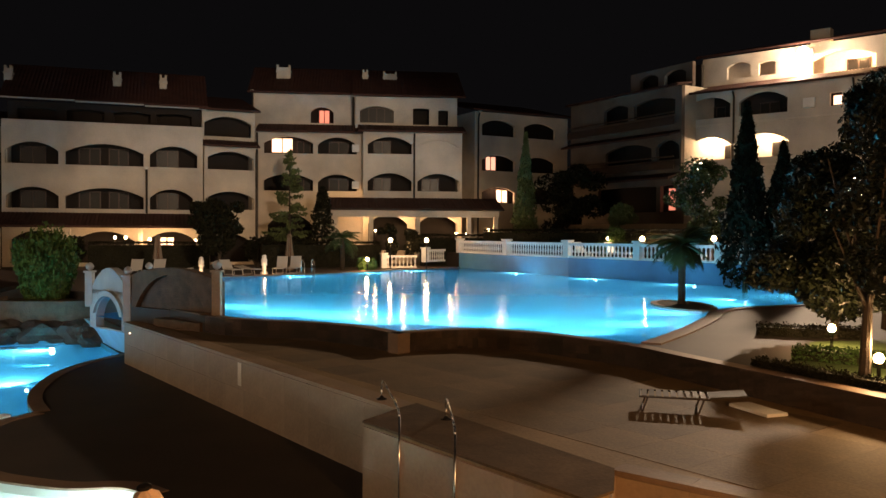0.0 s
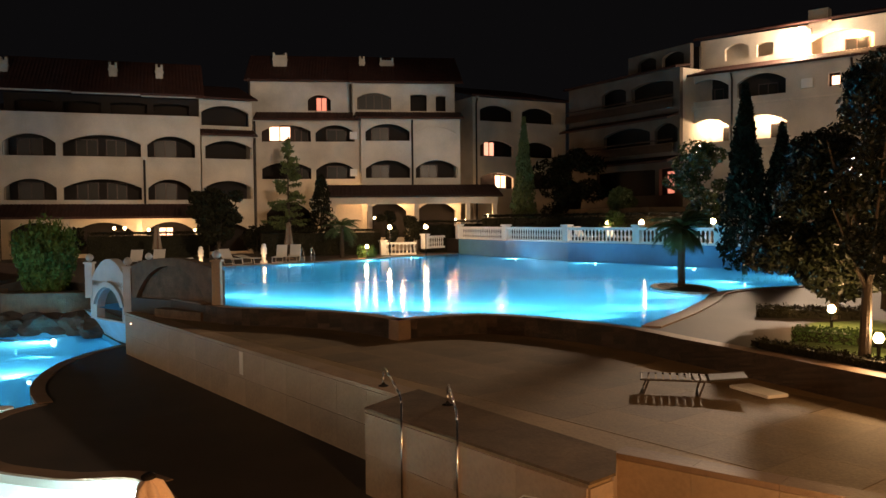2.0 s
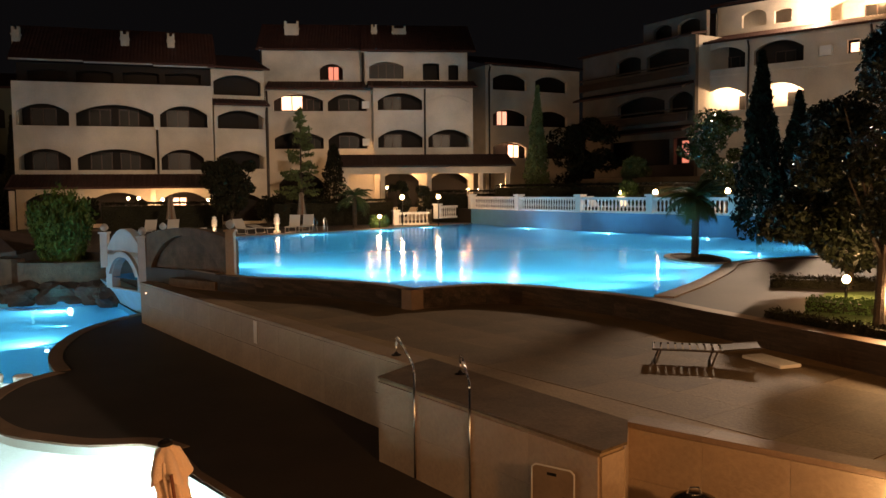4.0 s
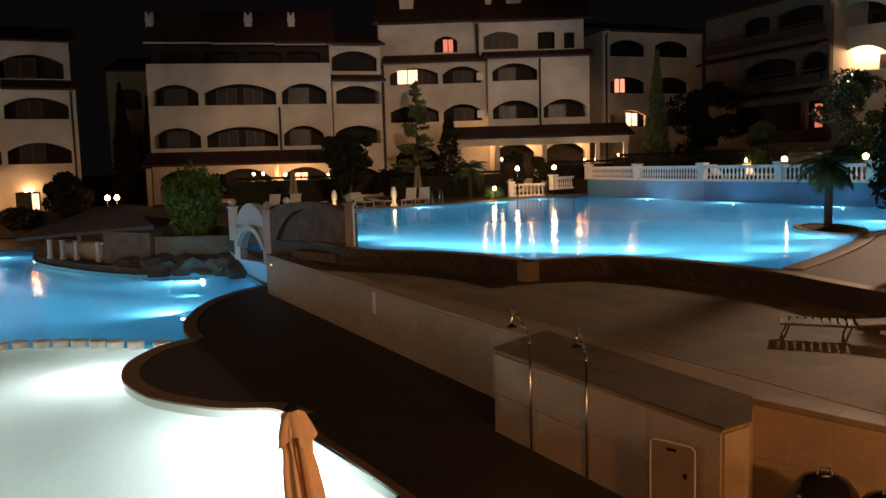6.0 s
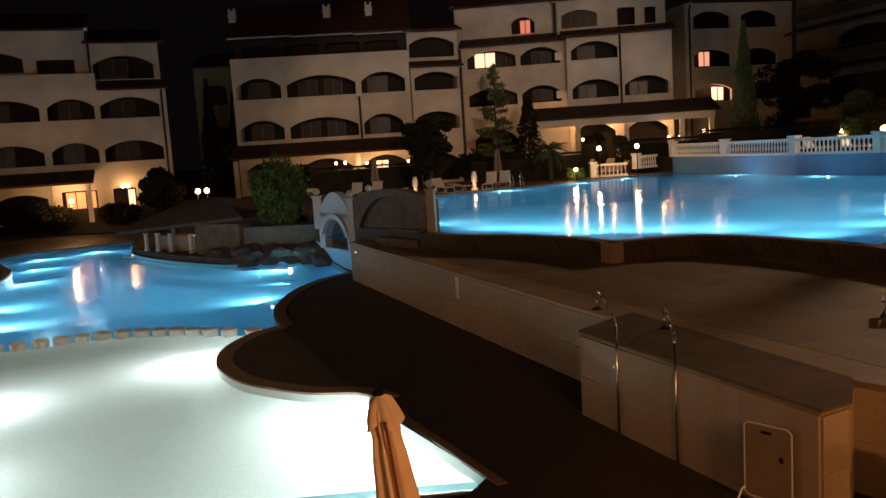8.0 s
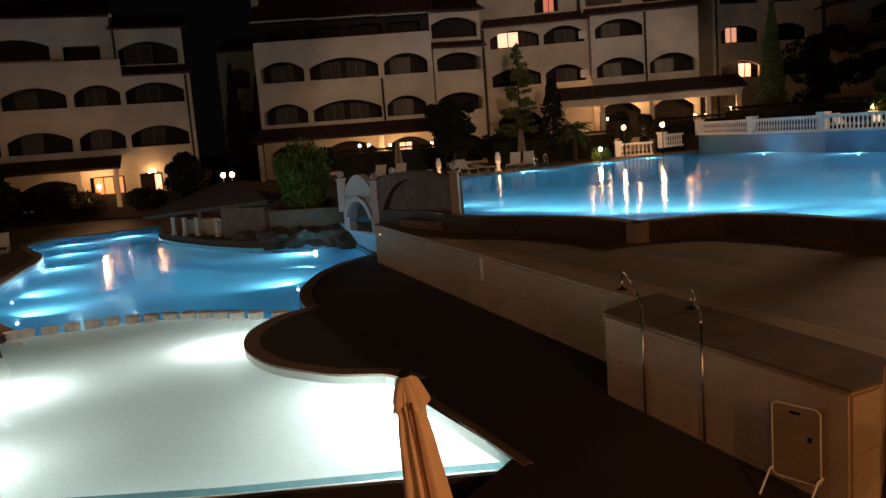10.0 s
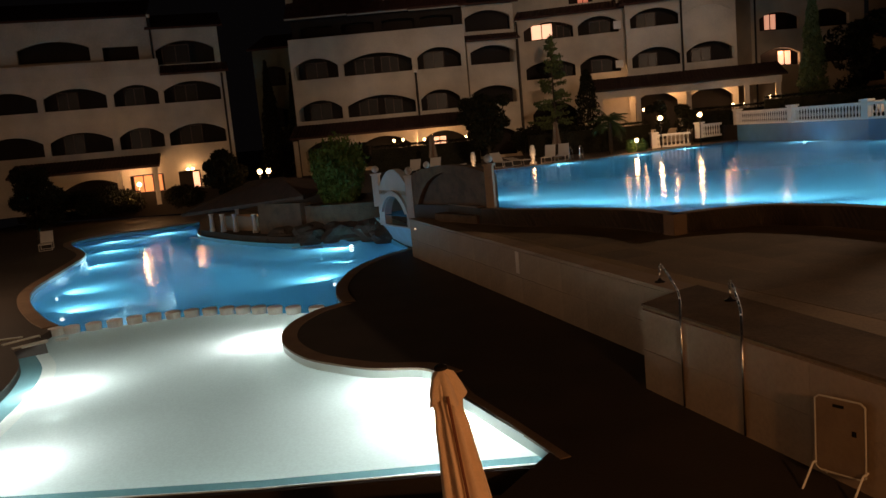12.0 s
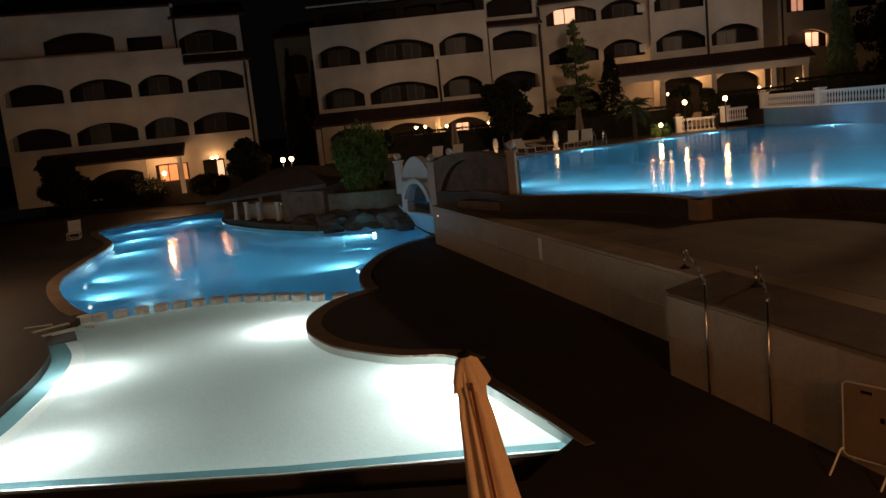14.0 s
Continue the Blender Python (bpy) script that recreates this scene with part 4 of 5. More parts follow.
def cypress(x, y, z, h, r, label, seed, material=None, n=5200, taper=0.9):
    rng = np.random.default_rng(seed)
    t = thing("cypress", label, "tree", Matrix.Translation((x, y, z)), "cypresses")
    part("trunk", cone(bmesh.new(), (0, 0, -0.05), (0, 0, h * 0.9), 0.12, 0.02, 8), BARK, t)
    u = rng.uniform(0, 1, n) ** 0.75
    prof = r * np.minimum(1, (1 - u) ** taper * 1.15) * np.minimum(1, 0.55 + u * 4)
    a = rng.uniform(0, 6.283, n)
    wob = 1 + 0.16 * np.sin(a * 3 + u * 17) + 0.1 * np.sin(a * 5 - u * 31)
    k = prof * wob * rng.uniform(0.55, 1.03, n)
    pts = np.stack([k * np.cos(a), k * np.sin(a), 0.15 + u * h], 1)
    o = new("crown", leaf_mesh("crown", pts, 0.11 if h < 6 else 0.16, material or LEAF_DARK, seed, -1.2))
    o.parent = t
    return t


def hedge(path, w, h, z, label, seed, material=None, density=1100):
    rng = np.random.default_rng(seed)
    bm = slab([offset(path, -w * 0.42) + offset(path, w * 0.42)[::-1]], z - 0.03, z + h * 0.9)
    t = thing("hedge", label, "hedge")
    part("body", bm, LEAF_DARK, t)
    pts = []
    for a, c in zip(path, path[1:]):
        d = Vector(c) - Vector(a)
        n = int(density * d.length * (w + 2 * h))
        u, s = rng.uniform(0, 1, n), rng.uniform(-0.5, 0.5, n)
        zz = rng.uniform(0.02, 1, n)
        lim = np.where(rng.uniform(0, 1, n) < 0.5, np.sign(s) * 0.5, s)
        zz = np.where(np.abs(lim) < 0.49, 1.0, zz)
        nx, ny = -d.y / d.length, d.x / d.length
        pts.append(np.stack([a[0] + d.x * u + nx * lim * w, a[1] + d.y * u + ny * lim * w, z + zz * h + rng.normal(0, 0.03, n)], 1))
    o = new("leaves", leaf_mesh("leaves", np.concatenate(pts), 0.035 if density > 500 else 0.07, material or LEAF_GREEN, seed))
    o.parent = t
    return t


def bush(x, y, z, r, h, label, seed, material=None, per=240, clumps=12, leaf=0.1):
    rng = np.random.default_rng(seed)
    t = thing("bush", label, "bush", Matrix.Translation((x, y, z)))
    bm = bmesh.new()
    for k in range(6):
        a = k * 1.05
        cone(bm, (0, 0, -0.04), (r * 0.5 * math.cos(a), r * 0.5 * math.sin(a), h * 0.65), 0.03, 0.01, 5)
    part("stems", bm, BARK, t)
    cl = [(r * rng.uniform(0, 0.7) * math.cos(a), r * rng.uniform(0, 0.7) * math.sin(a), h * rng.uniform(0.22, 0.8), r * rng.uniform(0.3, 0.45), 0.8) for a in rng.uniform(0, 6.28, clumps)]
    o = new("leaves", leaf_mesh("leaves", crown_points(rng, cl, per), leaf, material or LEAF_GREEN, seed))
    o.parent = t
    return t


def palm(x, y, z, h, r, label, seed, fronds=26, tr=0.16):
    rng = np.random.default_rng(seed)
    t = thing("palm_tree", label, "palm tree", Matrix.Translation((x, y, z)), "palm trees")
    bm = bmesh.new()
    k = int(h / 0.12)
    for i in range(k):
        cone(bm, (0, 0, h * i / k - (0.05 if i == 0 else 0)), (0, 0, h * (i + 1) / k), tr * 0.86, tr * (1.08 - 0.1 * i / k), 10)
    part("trunk", bm, BARK, t)
    for f in range(fronds):
        a, up = rng.uniform(0, 6.283), rng.uniform(-0.45, 1.3)
        L = r * rng.uniform(0.8, 1.1)
        pts, q, e = [], Vector((0, 0, h)), up
        for s in range(9):
            pts.append(q.copy())
            q += Vector((math.cos(a) * math.cos(e), math.sin(a) * math.cos(e), math.sin(e))) * (L / 8)
            e -= 0.15
        bm = tube(bmesh.new(), pts, 0.012, 4)
        side = Vector((-math.sin(a), math.cos(a), 0))
        for s in range(2, 34):
            u = s / 34 * 8
            i = min(7, int(u))
            p = pts[i].lerp(pts[i + 1], u - i)
            w = 0.34 * r * math.sin(math.pi * min(1, (s + 3) / 38)) * rng.uniform(0.8, 1.1)
            for sg in (-1, 1):
                tip = p + side * sg * w + (pts[i + 1] - pts[i]) * 1.2 + Vector((0, 0, -0.35 * w))
                dv = (pts[i + 1] - pts[i]).normalized() * 0.022
                bm.faces.new([bm.verts.new(v) for v in (p - dv, p + dv, tip)])
        part("frond", bm, LEAF_PALM, t)
    return t


# ---- near garden beside the upper pool ----
solid("lawn", slab([[(6.2, 14.6), (7.0, 15.4), (8.0, 17.6), (12, 18.5), (13.5, 9.5), (8.2, 9.4), (7.3, 11.4)]], Z_COPE - 0.04, Z_COPE + 0.05), GRASS, "short lamp-lit lawn", "lawn", kind="structure")
hedge([(5.75, 14.75), (6.3, 13.5), (7.0, 12.1), (8.1, 10.2)], 0.3, 0.13, Z_COPE, "clipped dark green hedge along the terrace wall", 3, LEAF_DARK)
hedge([(6.65, 15.25), (7.5, 14.6), (8.4, 13.7)], 0.5, 0.26, Z_COPE, "clipped square hedge beside the lawn", 4)
hedge([(7.5, 19.3), (8.6, 18.9), (9.8, 18.6)], 0.6, 0.22, Z_COPE, "low dark clipped hedge by the paving", 5, LEAF_DARK)
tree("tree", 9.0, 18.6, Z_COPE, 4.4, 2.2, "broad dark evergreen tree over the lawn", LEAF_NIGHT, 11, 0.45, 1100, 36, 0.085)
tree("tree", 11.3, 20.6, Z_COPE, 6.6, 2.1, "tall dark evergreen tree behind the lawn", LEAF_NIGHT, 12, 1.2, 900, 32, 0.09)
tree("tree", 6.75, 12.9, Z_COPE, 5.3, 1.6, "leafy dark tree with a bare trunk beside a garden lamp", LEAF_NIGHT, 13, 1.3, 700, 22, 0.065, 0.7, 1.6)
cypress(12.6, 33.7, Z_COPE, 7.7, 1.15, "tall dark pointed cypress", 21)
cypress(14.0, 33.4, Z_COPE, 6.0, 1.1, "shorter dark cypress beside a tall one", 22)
tree("tree", 13.8, 43.1, Z_BAL, 5.3, 1.9, "glossy-leaved magnolia catching lamplight", LEAF_GLOSS, 14, 0.8, 520, 30, 0.1)
cypress(5.8, 57.2, Z_BAL, 8.3, 0.95, "slender grey-green cypress behind the balustrade", 23, LEAF_PINE)
tree("tree", 9.2, 58.0, Z_BAL, 6.2, 2.6, "dark spreading tree before the shaded wing", LEAF_DARK, 15, 1.2, 220, 24, 0.2)
tree("tree", 11.2, 52.0, Z_BAL, 3.2, 1.5, "small grey-leaved tree behind the hedge", LEAF_PINE, 16, 0.6, 180, 16, 0.14)

# palm island in the pool
isle = [(7.85 + 0.95 * math.cos(a * 0.3927), 26.4 + 1.9 * math.sin(a * 0.3927)) for a in range(16)]
isl = thing("planter", "oval stone palm planter rising from the pool", "planter")
part("wall", slab([isle], Z_WATER - 1.3, Z_COPE + 0.03), CHUTE, isl)
inner = [(7.85 + 0.75 * math.cos(a * 0.3927), 26.4 + 1.65 * math.sin(a * 0.3927)) for a in range(16)]
part("rim", slab([isle, inner], Z_COPE + 0.031, Z_COPE + 0.09), COPING, isl)
part("soil", slab([inner], Z_COPE + 0.031, Z_COPE + 0.06), SOIL, isl)
palm(7.95, 26.9, Z_COPE + 0.03, 2.0, 1.15, "short palm tree standing in the lit pool", 31, 38, 0.13)

# ---- lamps ----
def garden_lamp(x, y, z, h, label, power=40, r=0.13, colour=WARM):
    t = thing("garden_lamp", label, "lamp", Matrix.Translation((x, y, z)), "garden lamps")
    part("post", cone(bmesh.new(), (0, 0, -0.03), (0, 0, h - r), 0.035, 0.03, 8), BLACK, t)
    part("collar", lathe(bmesh.new(), [(0.05, h - r - 0.06), (0.08, h - r - 0.02), (0.07, h - r + 0.01)], 10), BLACK, t)
    part("globe", lathe(bmesh.new(), [(0.02, h - r), (r * 0.7, h - r * 0.72), (r, h), (r * 0.7, h + r * 0.72), (0.02, h + r)], 14), GLOBE, t, "glowing glass globe", True)
    lamp("garden_light", "POINT", (x, y, z + h + r + 0.12) if h < 0.6 else (x, y - 0.4, z + h - r - 0.1), power, colour, 0.12)
    return t


garden_lamp(8.05, 16.7, Z_COPE, 0.45, "low garden lamp with a glowing globe on the lawn", 190, 0.085)
garden_lamp(6.95, 12.85, Z_COPE, 0.42, "low garden lamp with a glowing globe by the tree", 160, 0.085)
garden_lamp(-3.5, 53.9, 1.765, 1.9, "white globe lamp on a post by the pool steps", 130, 0.15)
garden_lamp(-1.1, 54.0, 1.765, 1.9, "white globe lamp on a post beside the steps", 130, 0.15)
garden_lamp(11.1, 45.1, Z_BAL, 1.1, "globe lamp above the balustrade", 70, 0.16)
garden_lamp(13.15, 39.3, Z_BAL, 1.18, "globe lamp above the balustrade", 70, 0.14)
garden_lamp(9.6, 47.1, Z_BAL, 1.08, "globe lamp behind the balustrade", 50, 0.13)
for x, y, z in ((-25.1, 41.0, 2.75), (-24.65, 41.2, 2.75)):
    garden_lamp(x, y, 0.95, z - 0.95, "paired orange globe lamp beside the pool bar", 40, 0.15)
garden_lamp(-34.9, 42.6, 0.95, 1.55, "globe lamp before the lit doorway", 240, 0.15)
garden_lamp(-4.65, 49.8, 1.765, 0.75, "small flood lamp in the shrubs", 110, 0.12)


def wall_lantern(x, y, z, z0, label, power=25):
    t = thing("table_lamp", label, "lamp", Matrix.Translation((x, y, z0)), "terrace lanterns")
    part("post", cone(bmesh.new(), (0, 0, -0.03), (0, 0, z - z0 - 0.12), 0.03, 0.025, 6), BLACK, t)
    part("globe", lathe(bmesh.new(), [(0.02, -0.1), (0.075, -0.06), (0.1, 0), (0.075, 0.065), (0.02, 0.1)], 10, (0, 0, z - z0)), GLOBE, t, smooth=True)
    lamp("lantern_light", "POINT", (x, y - 0.35, z + 0.05), power, WARM, 0.12)


for x, y, z in ((-21.3, 52.6, 3.75), (-20.7, 52.8, 3.75), (-19.2, 53.0, 3.65), (-18.7, 53.2, 3.7), (-16.6, 54.4, 3.6), (-5.0, 60.0, 4.3), (1.0, 60.6, 4.1), (1.8, 60.8, 4.1), (5.2, 61.0, 4.1), (3.4, 60.4, 4.4)):
    wall_lantern(x, y, z, 1.765, "warm globe lantern under the restaurant awning", 85 if x < -10 else 30)
t = thing("wall_lantern", "paired warm globe lantern on a wall bracket", "lamp", FARB)
part("bracket", tube(bmesh.new(), [(13.25, 0.02, 2.0), (13.25, -0.22, 2.02), (13.25, -0.22, 2.1)], 0.02, 6), BLACK, t)
for x in (13.08, 13.42):
    part("globe", lathe(bmesh.new(), [(0.02, -0.1), (0.085, -0.06), (0.11, 0), (0.085, 0.065), (0.02, 0.1)], 10, (x, -0.22, 2.12)), GLOBE, t, smooth=True)
lamp("lantern_light", "POINT", FARB @ Vector((13.25, -0.6, 2.15)), 65, WARM, 0.12)
# lamps inside the lit balconies
lamp("balcony_light", "POINT", HILL @ Vector((1.9, 0.9, 8.8)), 340, (1.0, 0.72, 0.46), 0.15)
lamp("balcony_light", "POINT", HILL @ Vector((5.9, 0.9, 8.8)), 340, (1.0, 0.72, 0.46), 0.15)
lamp("balcony_light", "POINT", HILL @ Vector((11.5, 2.9, 13.9)), 380, (1.0, 0.58, 0.28), 0.15)
lamp("balcony_light", "POINT", HILL @ Vector((16.0, 2.9, 13.9)), 380, (1.0, 0.58, 0.28), 0.15)
lamp("awning_light", "POINT", FARB @ Vector((9.8, -1.2, 2.1)), 220, WARM, 0.12)
lamp("room_light", "POINT", (4.9, 69.5, 8.0), 90, (1.0, 0.6, 0.35), 0.15)
for x in (7.2, 10.6, 14.2):
    lamp("awning_light", "POINT", ARCADE @ Vector((x, -2.3, 3.7)), 170, WARM, 0.12)
lamp("awning_light", "POINT", SIGNB.matrix_basis @ Vector((10.0, -1.2, 2.0)), 75, WARM, 0.2)

# ---- far terrace: trees, hedges, loungers ----
def spruce(x, y, z, h, r, label, seed):
    rng = np.random.default_rng(seed)
    t = thing("conifer", label, "tree", Matrix.Translation((x, y, z)))
    part("trunk", cone(bmesh.new(), (0, 0, -0.05), (0, 0, h), 0.12, 0.015, 8), BARK, t)
    pts = []
    bm = bmesh.new()
    for k in range(64):
        u = 0.06 + 0.92 * (k + 1) / 65
        a, L = rng.uniform(0, 6.28), r * (1.05 - u) ** 0.8 * rng.uniform(0.6, 1.15) + 0.1
        q = Vector((L * math.cos(a), L * math.sin(a), u * h + 0.12 * L))
        cone(bm, (0, 0, u * h), q, 0.02, 0.006, 4)
        n = int(16 + 48 * L)
        s = rng.uniform(0.15, 1.05, n)
        pts.append(np.stack([q.x * s, q.y * s, u * h + 0.12 * L * s], 1) + rng.normal(0, 0.06, (n, 3)))
    part("branches", bm, BARK, t)
    o = new("crown", leaf_mesh("crown", np.concatenate(pts), 0.14, LEAF_PINE, seed, 0.5))
    o.parent = t


spruce(-10.8, 57.0, 1.765, 8.3, 1.75, "slim pale-green conifer before the stucco facade", 41)
cypress(-8.4, 56.4, 1.765, 5.4, 0.95, "dark rounded cypress by the terrace", 24, None, 4000, 0.5)
cypress(-31.3, 53.6, 0.95, 9.2, 1.0, "tall dark cypress between two buildings", 25)
cypress(-29.7, 54.4, 0.95, 8.2, 0.9, "tall dark cypress between two buildings", 26)
tree("tree", -13.4, 48.3, 1.765, 4.7, 1.85, "dark broadleaf tree on the pool terrace", LEAF_DARK, 17, 1.0, 260, 26, 0.15)
palm(-6.4, 51.6, 1.765, 2.0, 1.5, "small fan of pale palm fronds by the pool", 32, 22, 0.14)
bush(-3.6, 55.8, 1.765, 1.1, 3.4, "tall wispy shrub on the terrace", 51, LEAF_DARK)
bush(-2.0, 56.4, 1.765, 1.0, 3.0, "wispy dark shrub beside the garden steps", 52, LEAF_DARK)
bush(-4.9, 50.6, 1.765, 0.8, 1.0, "lamp-lit green shrub by the pool", 53)
bush(10.2, 47.2, Z_BAL, 1.3, 1.7, "yellow-green lamp-lit shrub behind the balustrade", 54)
bush(-27.9, 41.6, 0.95, 1.5, 3.6, "spiky dark shrub beside the bar roof", 55, LEAF_DARK, 620, 16, 0.13)
tree("tree", -38.0, 37.0, 0.0, 4.2, 1.8, "dark round-crowned tree before the lower facade", LEAF_DARK, 19, 0.5, 420, 26, 0.12)
for k, (x, y, h) in enumerate(((-37.8, 41.4, 1.6), (-36.6, 42.8, 1.0), (-39.5, 39.5, 1.7), (-33.4, 45.0, 0.95))):
    bush(x, y, 0.95, 1.7, h, "dark garden shrub along the facade", 60 + k, LEAF_DARK, 300, 16, 0.12)
hedge([(-22, 50.2), (-17.5, 51.8), (-15.2, 52.6)], 0.9, 1.7, 1.765, "dark hedge before the restaurant terrace", 6, LEAF_DARK, 130)
hedge([(-12.0, 53.5), (-7.5, 55.5), (-4.5, 57.0)], 1.0, 1.7, 1.765, "dark hedge along the pool terrace", 7, LEAF_DARK, 130)
hedge([(-1.5, 58.5), (2.0, 59.8), (5.5, 60.0)], 1.2, 2.25, 1.765, "dark hedge below the arcade", 8, LEAF_DARK, 130)
hedge([(3.2, 56.8), (7.0, 51.5), (10.5, 47.5), (14.0, 43.5)], 1.2, 1.6, Z_BAL, "long clipped hedge behind the sun terrace", 9, LEAF_DARK, 130)
solid("bank", slab([[(8.5, 57.0), (12.5, 49.0), (16.0, 46.0), (18, 50), (14, 60)]], Z_BAL - 0.05, Z_BAL + 2.0), STONE, "stone garden wall below the dark wing", "wall", kind="structure")


def sun_lounger(x, y, z, turn, label, back=35, material=None, long=1.0):
    m = Matrix.Translation((x, y, z)) @ Matrix.Rotation(radians(turn), 4, "Z") @ Matrix.Diagonal((long, 1, 0.75 if long < 1 else 1, 1))
    t = thing("sun_lounger", label, "sun lounger", m, "sun loungers")
    mt = material or PLASTIC
    bm = bmesh.new()
    for s in (-0.3, 0.3):
        tube(bm, [(-0.95, s, 0.32), (0.35, s, 0.32)], 0.022, 6)
    for xx in (-0.95, 0.35):
        tube(bm, [(xx, -0.3, 0.32), (xx, 0.3, 0.32)], 0.022, 6)
    part("frame", bm, mt, t)
    for xx in (-0.8, 0.25):
        part("leg", tube(bmesh.new(), [(xx, -0.3, 0.32), (xx - 0.1, -0.3, 0.015), (xx - 0.1, 0.3, 0.015), (xx, 0.3, 0.32)], 0.02, 6), mt, t)
    for k in range(9):
        x0 = -0.92 + 0.139 * k
        part("slat", box(bmesh.new(), x0, x0 + 0.1, -0.28, 0.28, 0.326, 0.342), mt, t)
    a = radians(back)
    bm = box(bmesh.new(), 0, 0.68, -0.29, 0.29, 0, 0.02)
    for s in (-0.29, 0.29):
        tube(bm, [(0, s, 0.01), (0.7, s, 0.01)], 0.022, 6)
    o = part("backrest", bm, mt, t)
    o.matrix_basis = Matrix.Translation((0.36, 0, 0.33)) @ Matrix.Rotation(-a, 4, "Y")
    return t


# near lounger, in far darker plastic than the rest
sun_lounger(4.0, 13.03, Z_PLAZA + 0.008, -14, "dark metal-framed sun lounger lying flat on the paving", 7, mat("dark_lounger_plastic", (0.065, 0.055, 0.045), 0.6, 0.3, 3, 30, 0.1), 0.82)
# thin white slab drawn in place of a patch of floodlight on the paving
bm = box(bmesh.new(), -0.45, 0.45, -0.2, 0.2, 0, 0.05)
bmesh.ops.bevel(bm, geom=bm.edges[:], offset=0.015, segments=1)
light_slab = solid("lounger_cushion", bm, WHITE, "white slab standing in for a floodlit patch of paving", "cushion")
light_slab.matrix_basis = Matrix.Translation((5.08, 12.98, Z_PLAZA + 0.012)) @ Matrix.Rotation(radians(-71), 4, "Z")
for x, y, a, bk in ((-16.6, 43.6, 100, 50), (-15.5, 44.0, 100, 50), (-14.6, 43.8, 20, 5), (-11.8, 45.0, 130, 45), (-10.9, 45.6, 140, 10), (-9.4, 46.9, 90, 70), (-8.7, 47.4, 90, 70)):
    sun_lounger(x, y, 1.765, a, "white plastic sun lounger on the pool terrace", bk)
for x, y in ((7.6, 47.2), (8.2, 46.6), (9.7, 45.2)):
    sun_lounger(x, y, Z_BAL, 120, "white sun lounger behind the balustrade", 55)
sun_lounger(-32.6, 32.2, 0.0, 130, "white sun lounger beside the lower pool", 50)


def statue(x, y, z, h, label):
    prof = [(0.22, 0), (0.22, 0.1), (0.13, 0.14), (0.12, 0.42), (0.2, 0.48), (0.16, 0.55), (0.19, 0.72), (0.12, 0.86), (0.14, 0.93), (0.05, 1.0)]
    o = solid("garden_urn", lathe(bmesh.new(), [(r * h * 0.9, k * h) for r, k in prof], 12), WHITE, label, "urn", smooth=True)
    o.location = (x, y, z)


statue(-10.15, 45.95, 1.765, 1.1, "pale stone urn on a pedestal, lit from below")
lamp("urn_light", "POINT", (-10.0, 45.4, 2.1), 16, WARM, 0.08)
statue(-13.5, 45.2, 1.765, 1.0, "pale stone urn on a pedestal at the terrace edge")
lamp("urn_light", "POINT", (-13.4, 44.7, 2.0), 14, WARM, 0.08)


def parasol(x, y, z, h, r, label, material, lean=0.0):
    """A closed parasol: canopy folded in pleats round the pole."""
    t = thing("parasol", label, "parasol", Matrix.Translation((x, y, z)) @ Matrix.Rotation(radians(lean), 4, Vector((-0.31, 0.95, 0))), "parasols")
    part("base", lathe(bmesh.new(), [(0.26, 0), (0.26, 0.07), (0.06, 0.1), (0.05, 0.3)], 16), STONE, t)
    part("pole", cone(bmesh.new(), (0, 0, 0.05), (0, 0, h), 0.022, 0.022, 10), DARKWOOD, t)
    bm = bmesh.new()
    prof = [(0.03, 0.985), (0.45, 0.95), (0.56, 0.9), (0.52, 0.86), (0.62, 0.8), (0.68, 0.7), (0.8, 0.55), (1.0, 0.38)]
    n, rings = 48, []
    for rr, k in prof:
        amp = 0.30 * min(1, rr + 0.2)
        rings.append([bm.verts.new((r * rr * (1 + amp * math.sin(8 * a * 6.2832 / n + 1.5 * k)) * math.cos(a * 6.2832 / n), r * rr * (1 + amp * math.sin(8 * a * 6.2832 / n + 1.5 * k)) * math.sin(a * 6.2832 / n), h * k)) for a in range(n)])
    for a, c in zip(rings, rings[1:]):
        for i in range(n):
            j = (i + 1) % n
            bm.faces.new((a[i], a[j], c[j], c[i]))
    part("canopy", bm, material, t, smooth=True)
    bm = bmesh.new()
    rings = []
    for rr, k in ((0.05, 1.0), (0.42, 0.975), (0.6, 0.93), (0.72, 0.895)):
        rings.append([bm.verts.new((r * rr * (1 + 0.2 * math.sin(5 * a * 6.2832 / n)) * math.cos(a * 6.2832 / n), r * rr * (1 + 0.2 * math.sin(5 * a * 6.2832 / n)) * math.sin(a * 6.2832 / n), h * (k + 0.02 * math.sin(3 * a * 6.2832 / n) * rr))) for a in range(n)])
    for a, c in zip(rings, rings[1:]):
        for i in range(n):
            j = (i + 1) % n
            bm.faces.new((a[i], a[j], c[j], c[i]))
    part("vent_flap", bm, material, t, smooth=True)
    a = -1.15
    part("strap", tube(bmesh.new(), [(r * s * math.cos(a), r * s * math.sin(a), h * k) for s, k in ((0.88, 0.925), (0.82, 0.8), (0.93, 0.66), (1.1, 0.52), (1.3, 0.38))], 0.013, 6), STRAP, t)
    part("finial", lathe(bmesh.new(), [(0.05, -0.01), (0.055, 0.015), (0.03, 0.03)], 10, (0, 0, h)), BLACK, t)
    return t


parasol(-1.845, 5.706, 0.005, 2.365, 0.19, "closed tan canvas parasol leaning, with a brown strap", CANVAS, -6.0)
parasol(-16.0, 45.4, 1.765, 2.2, 0.22, "closed pale parasol on the pool terrace", BOARD)
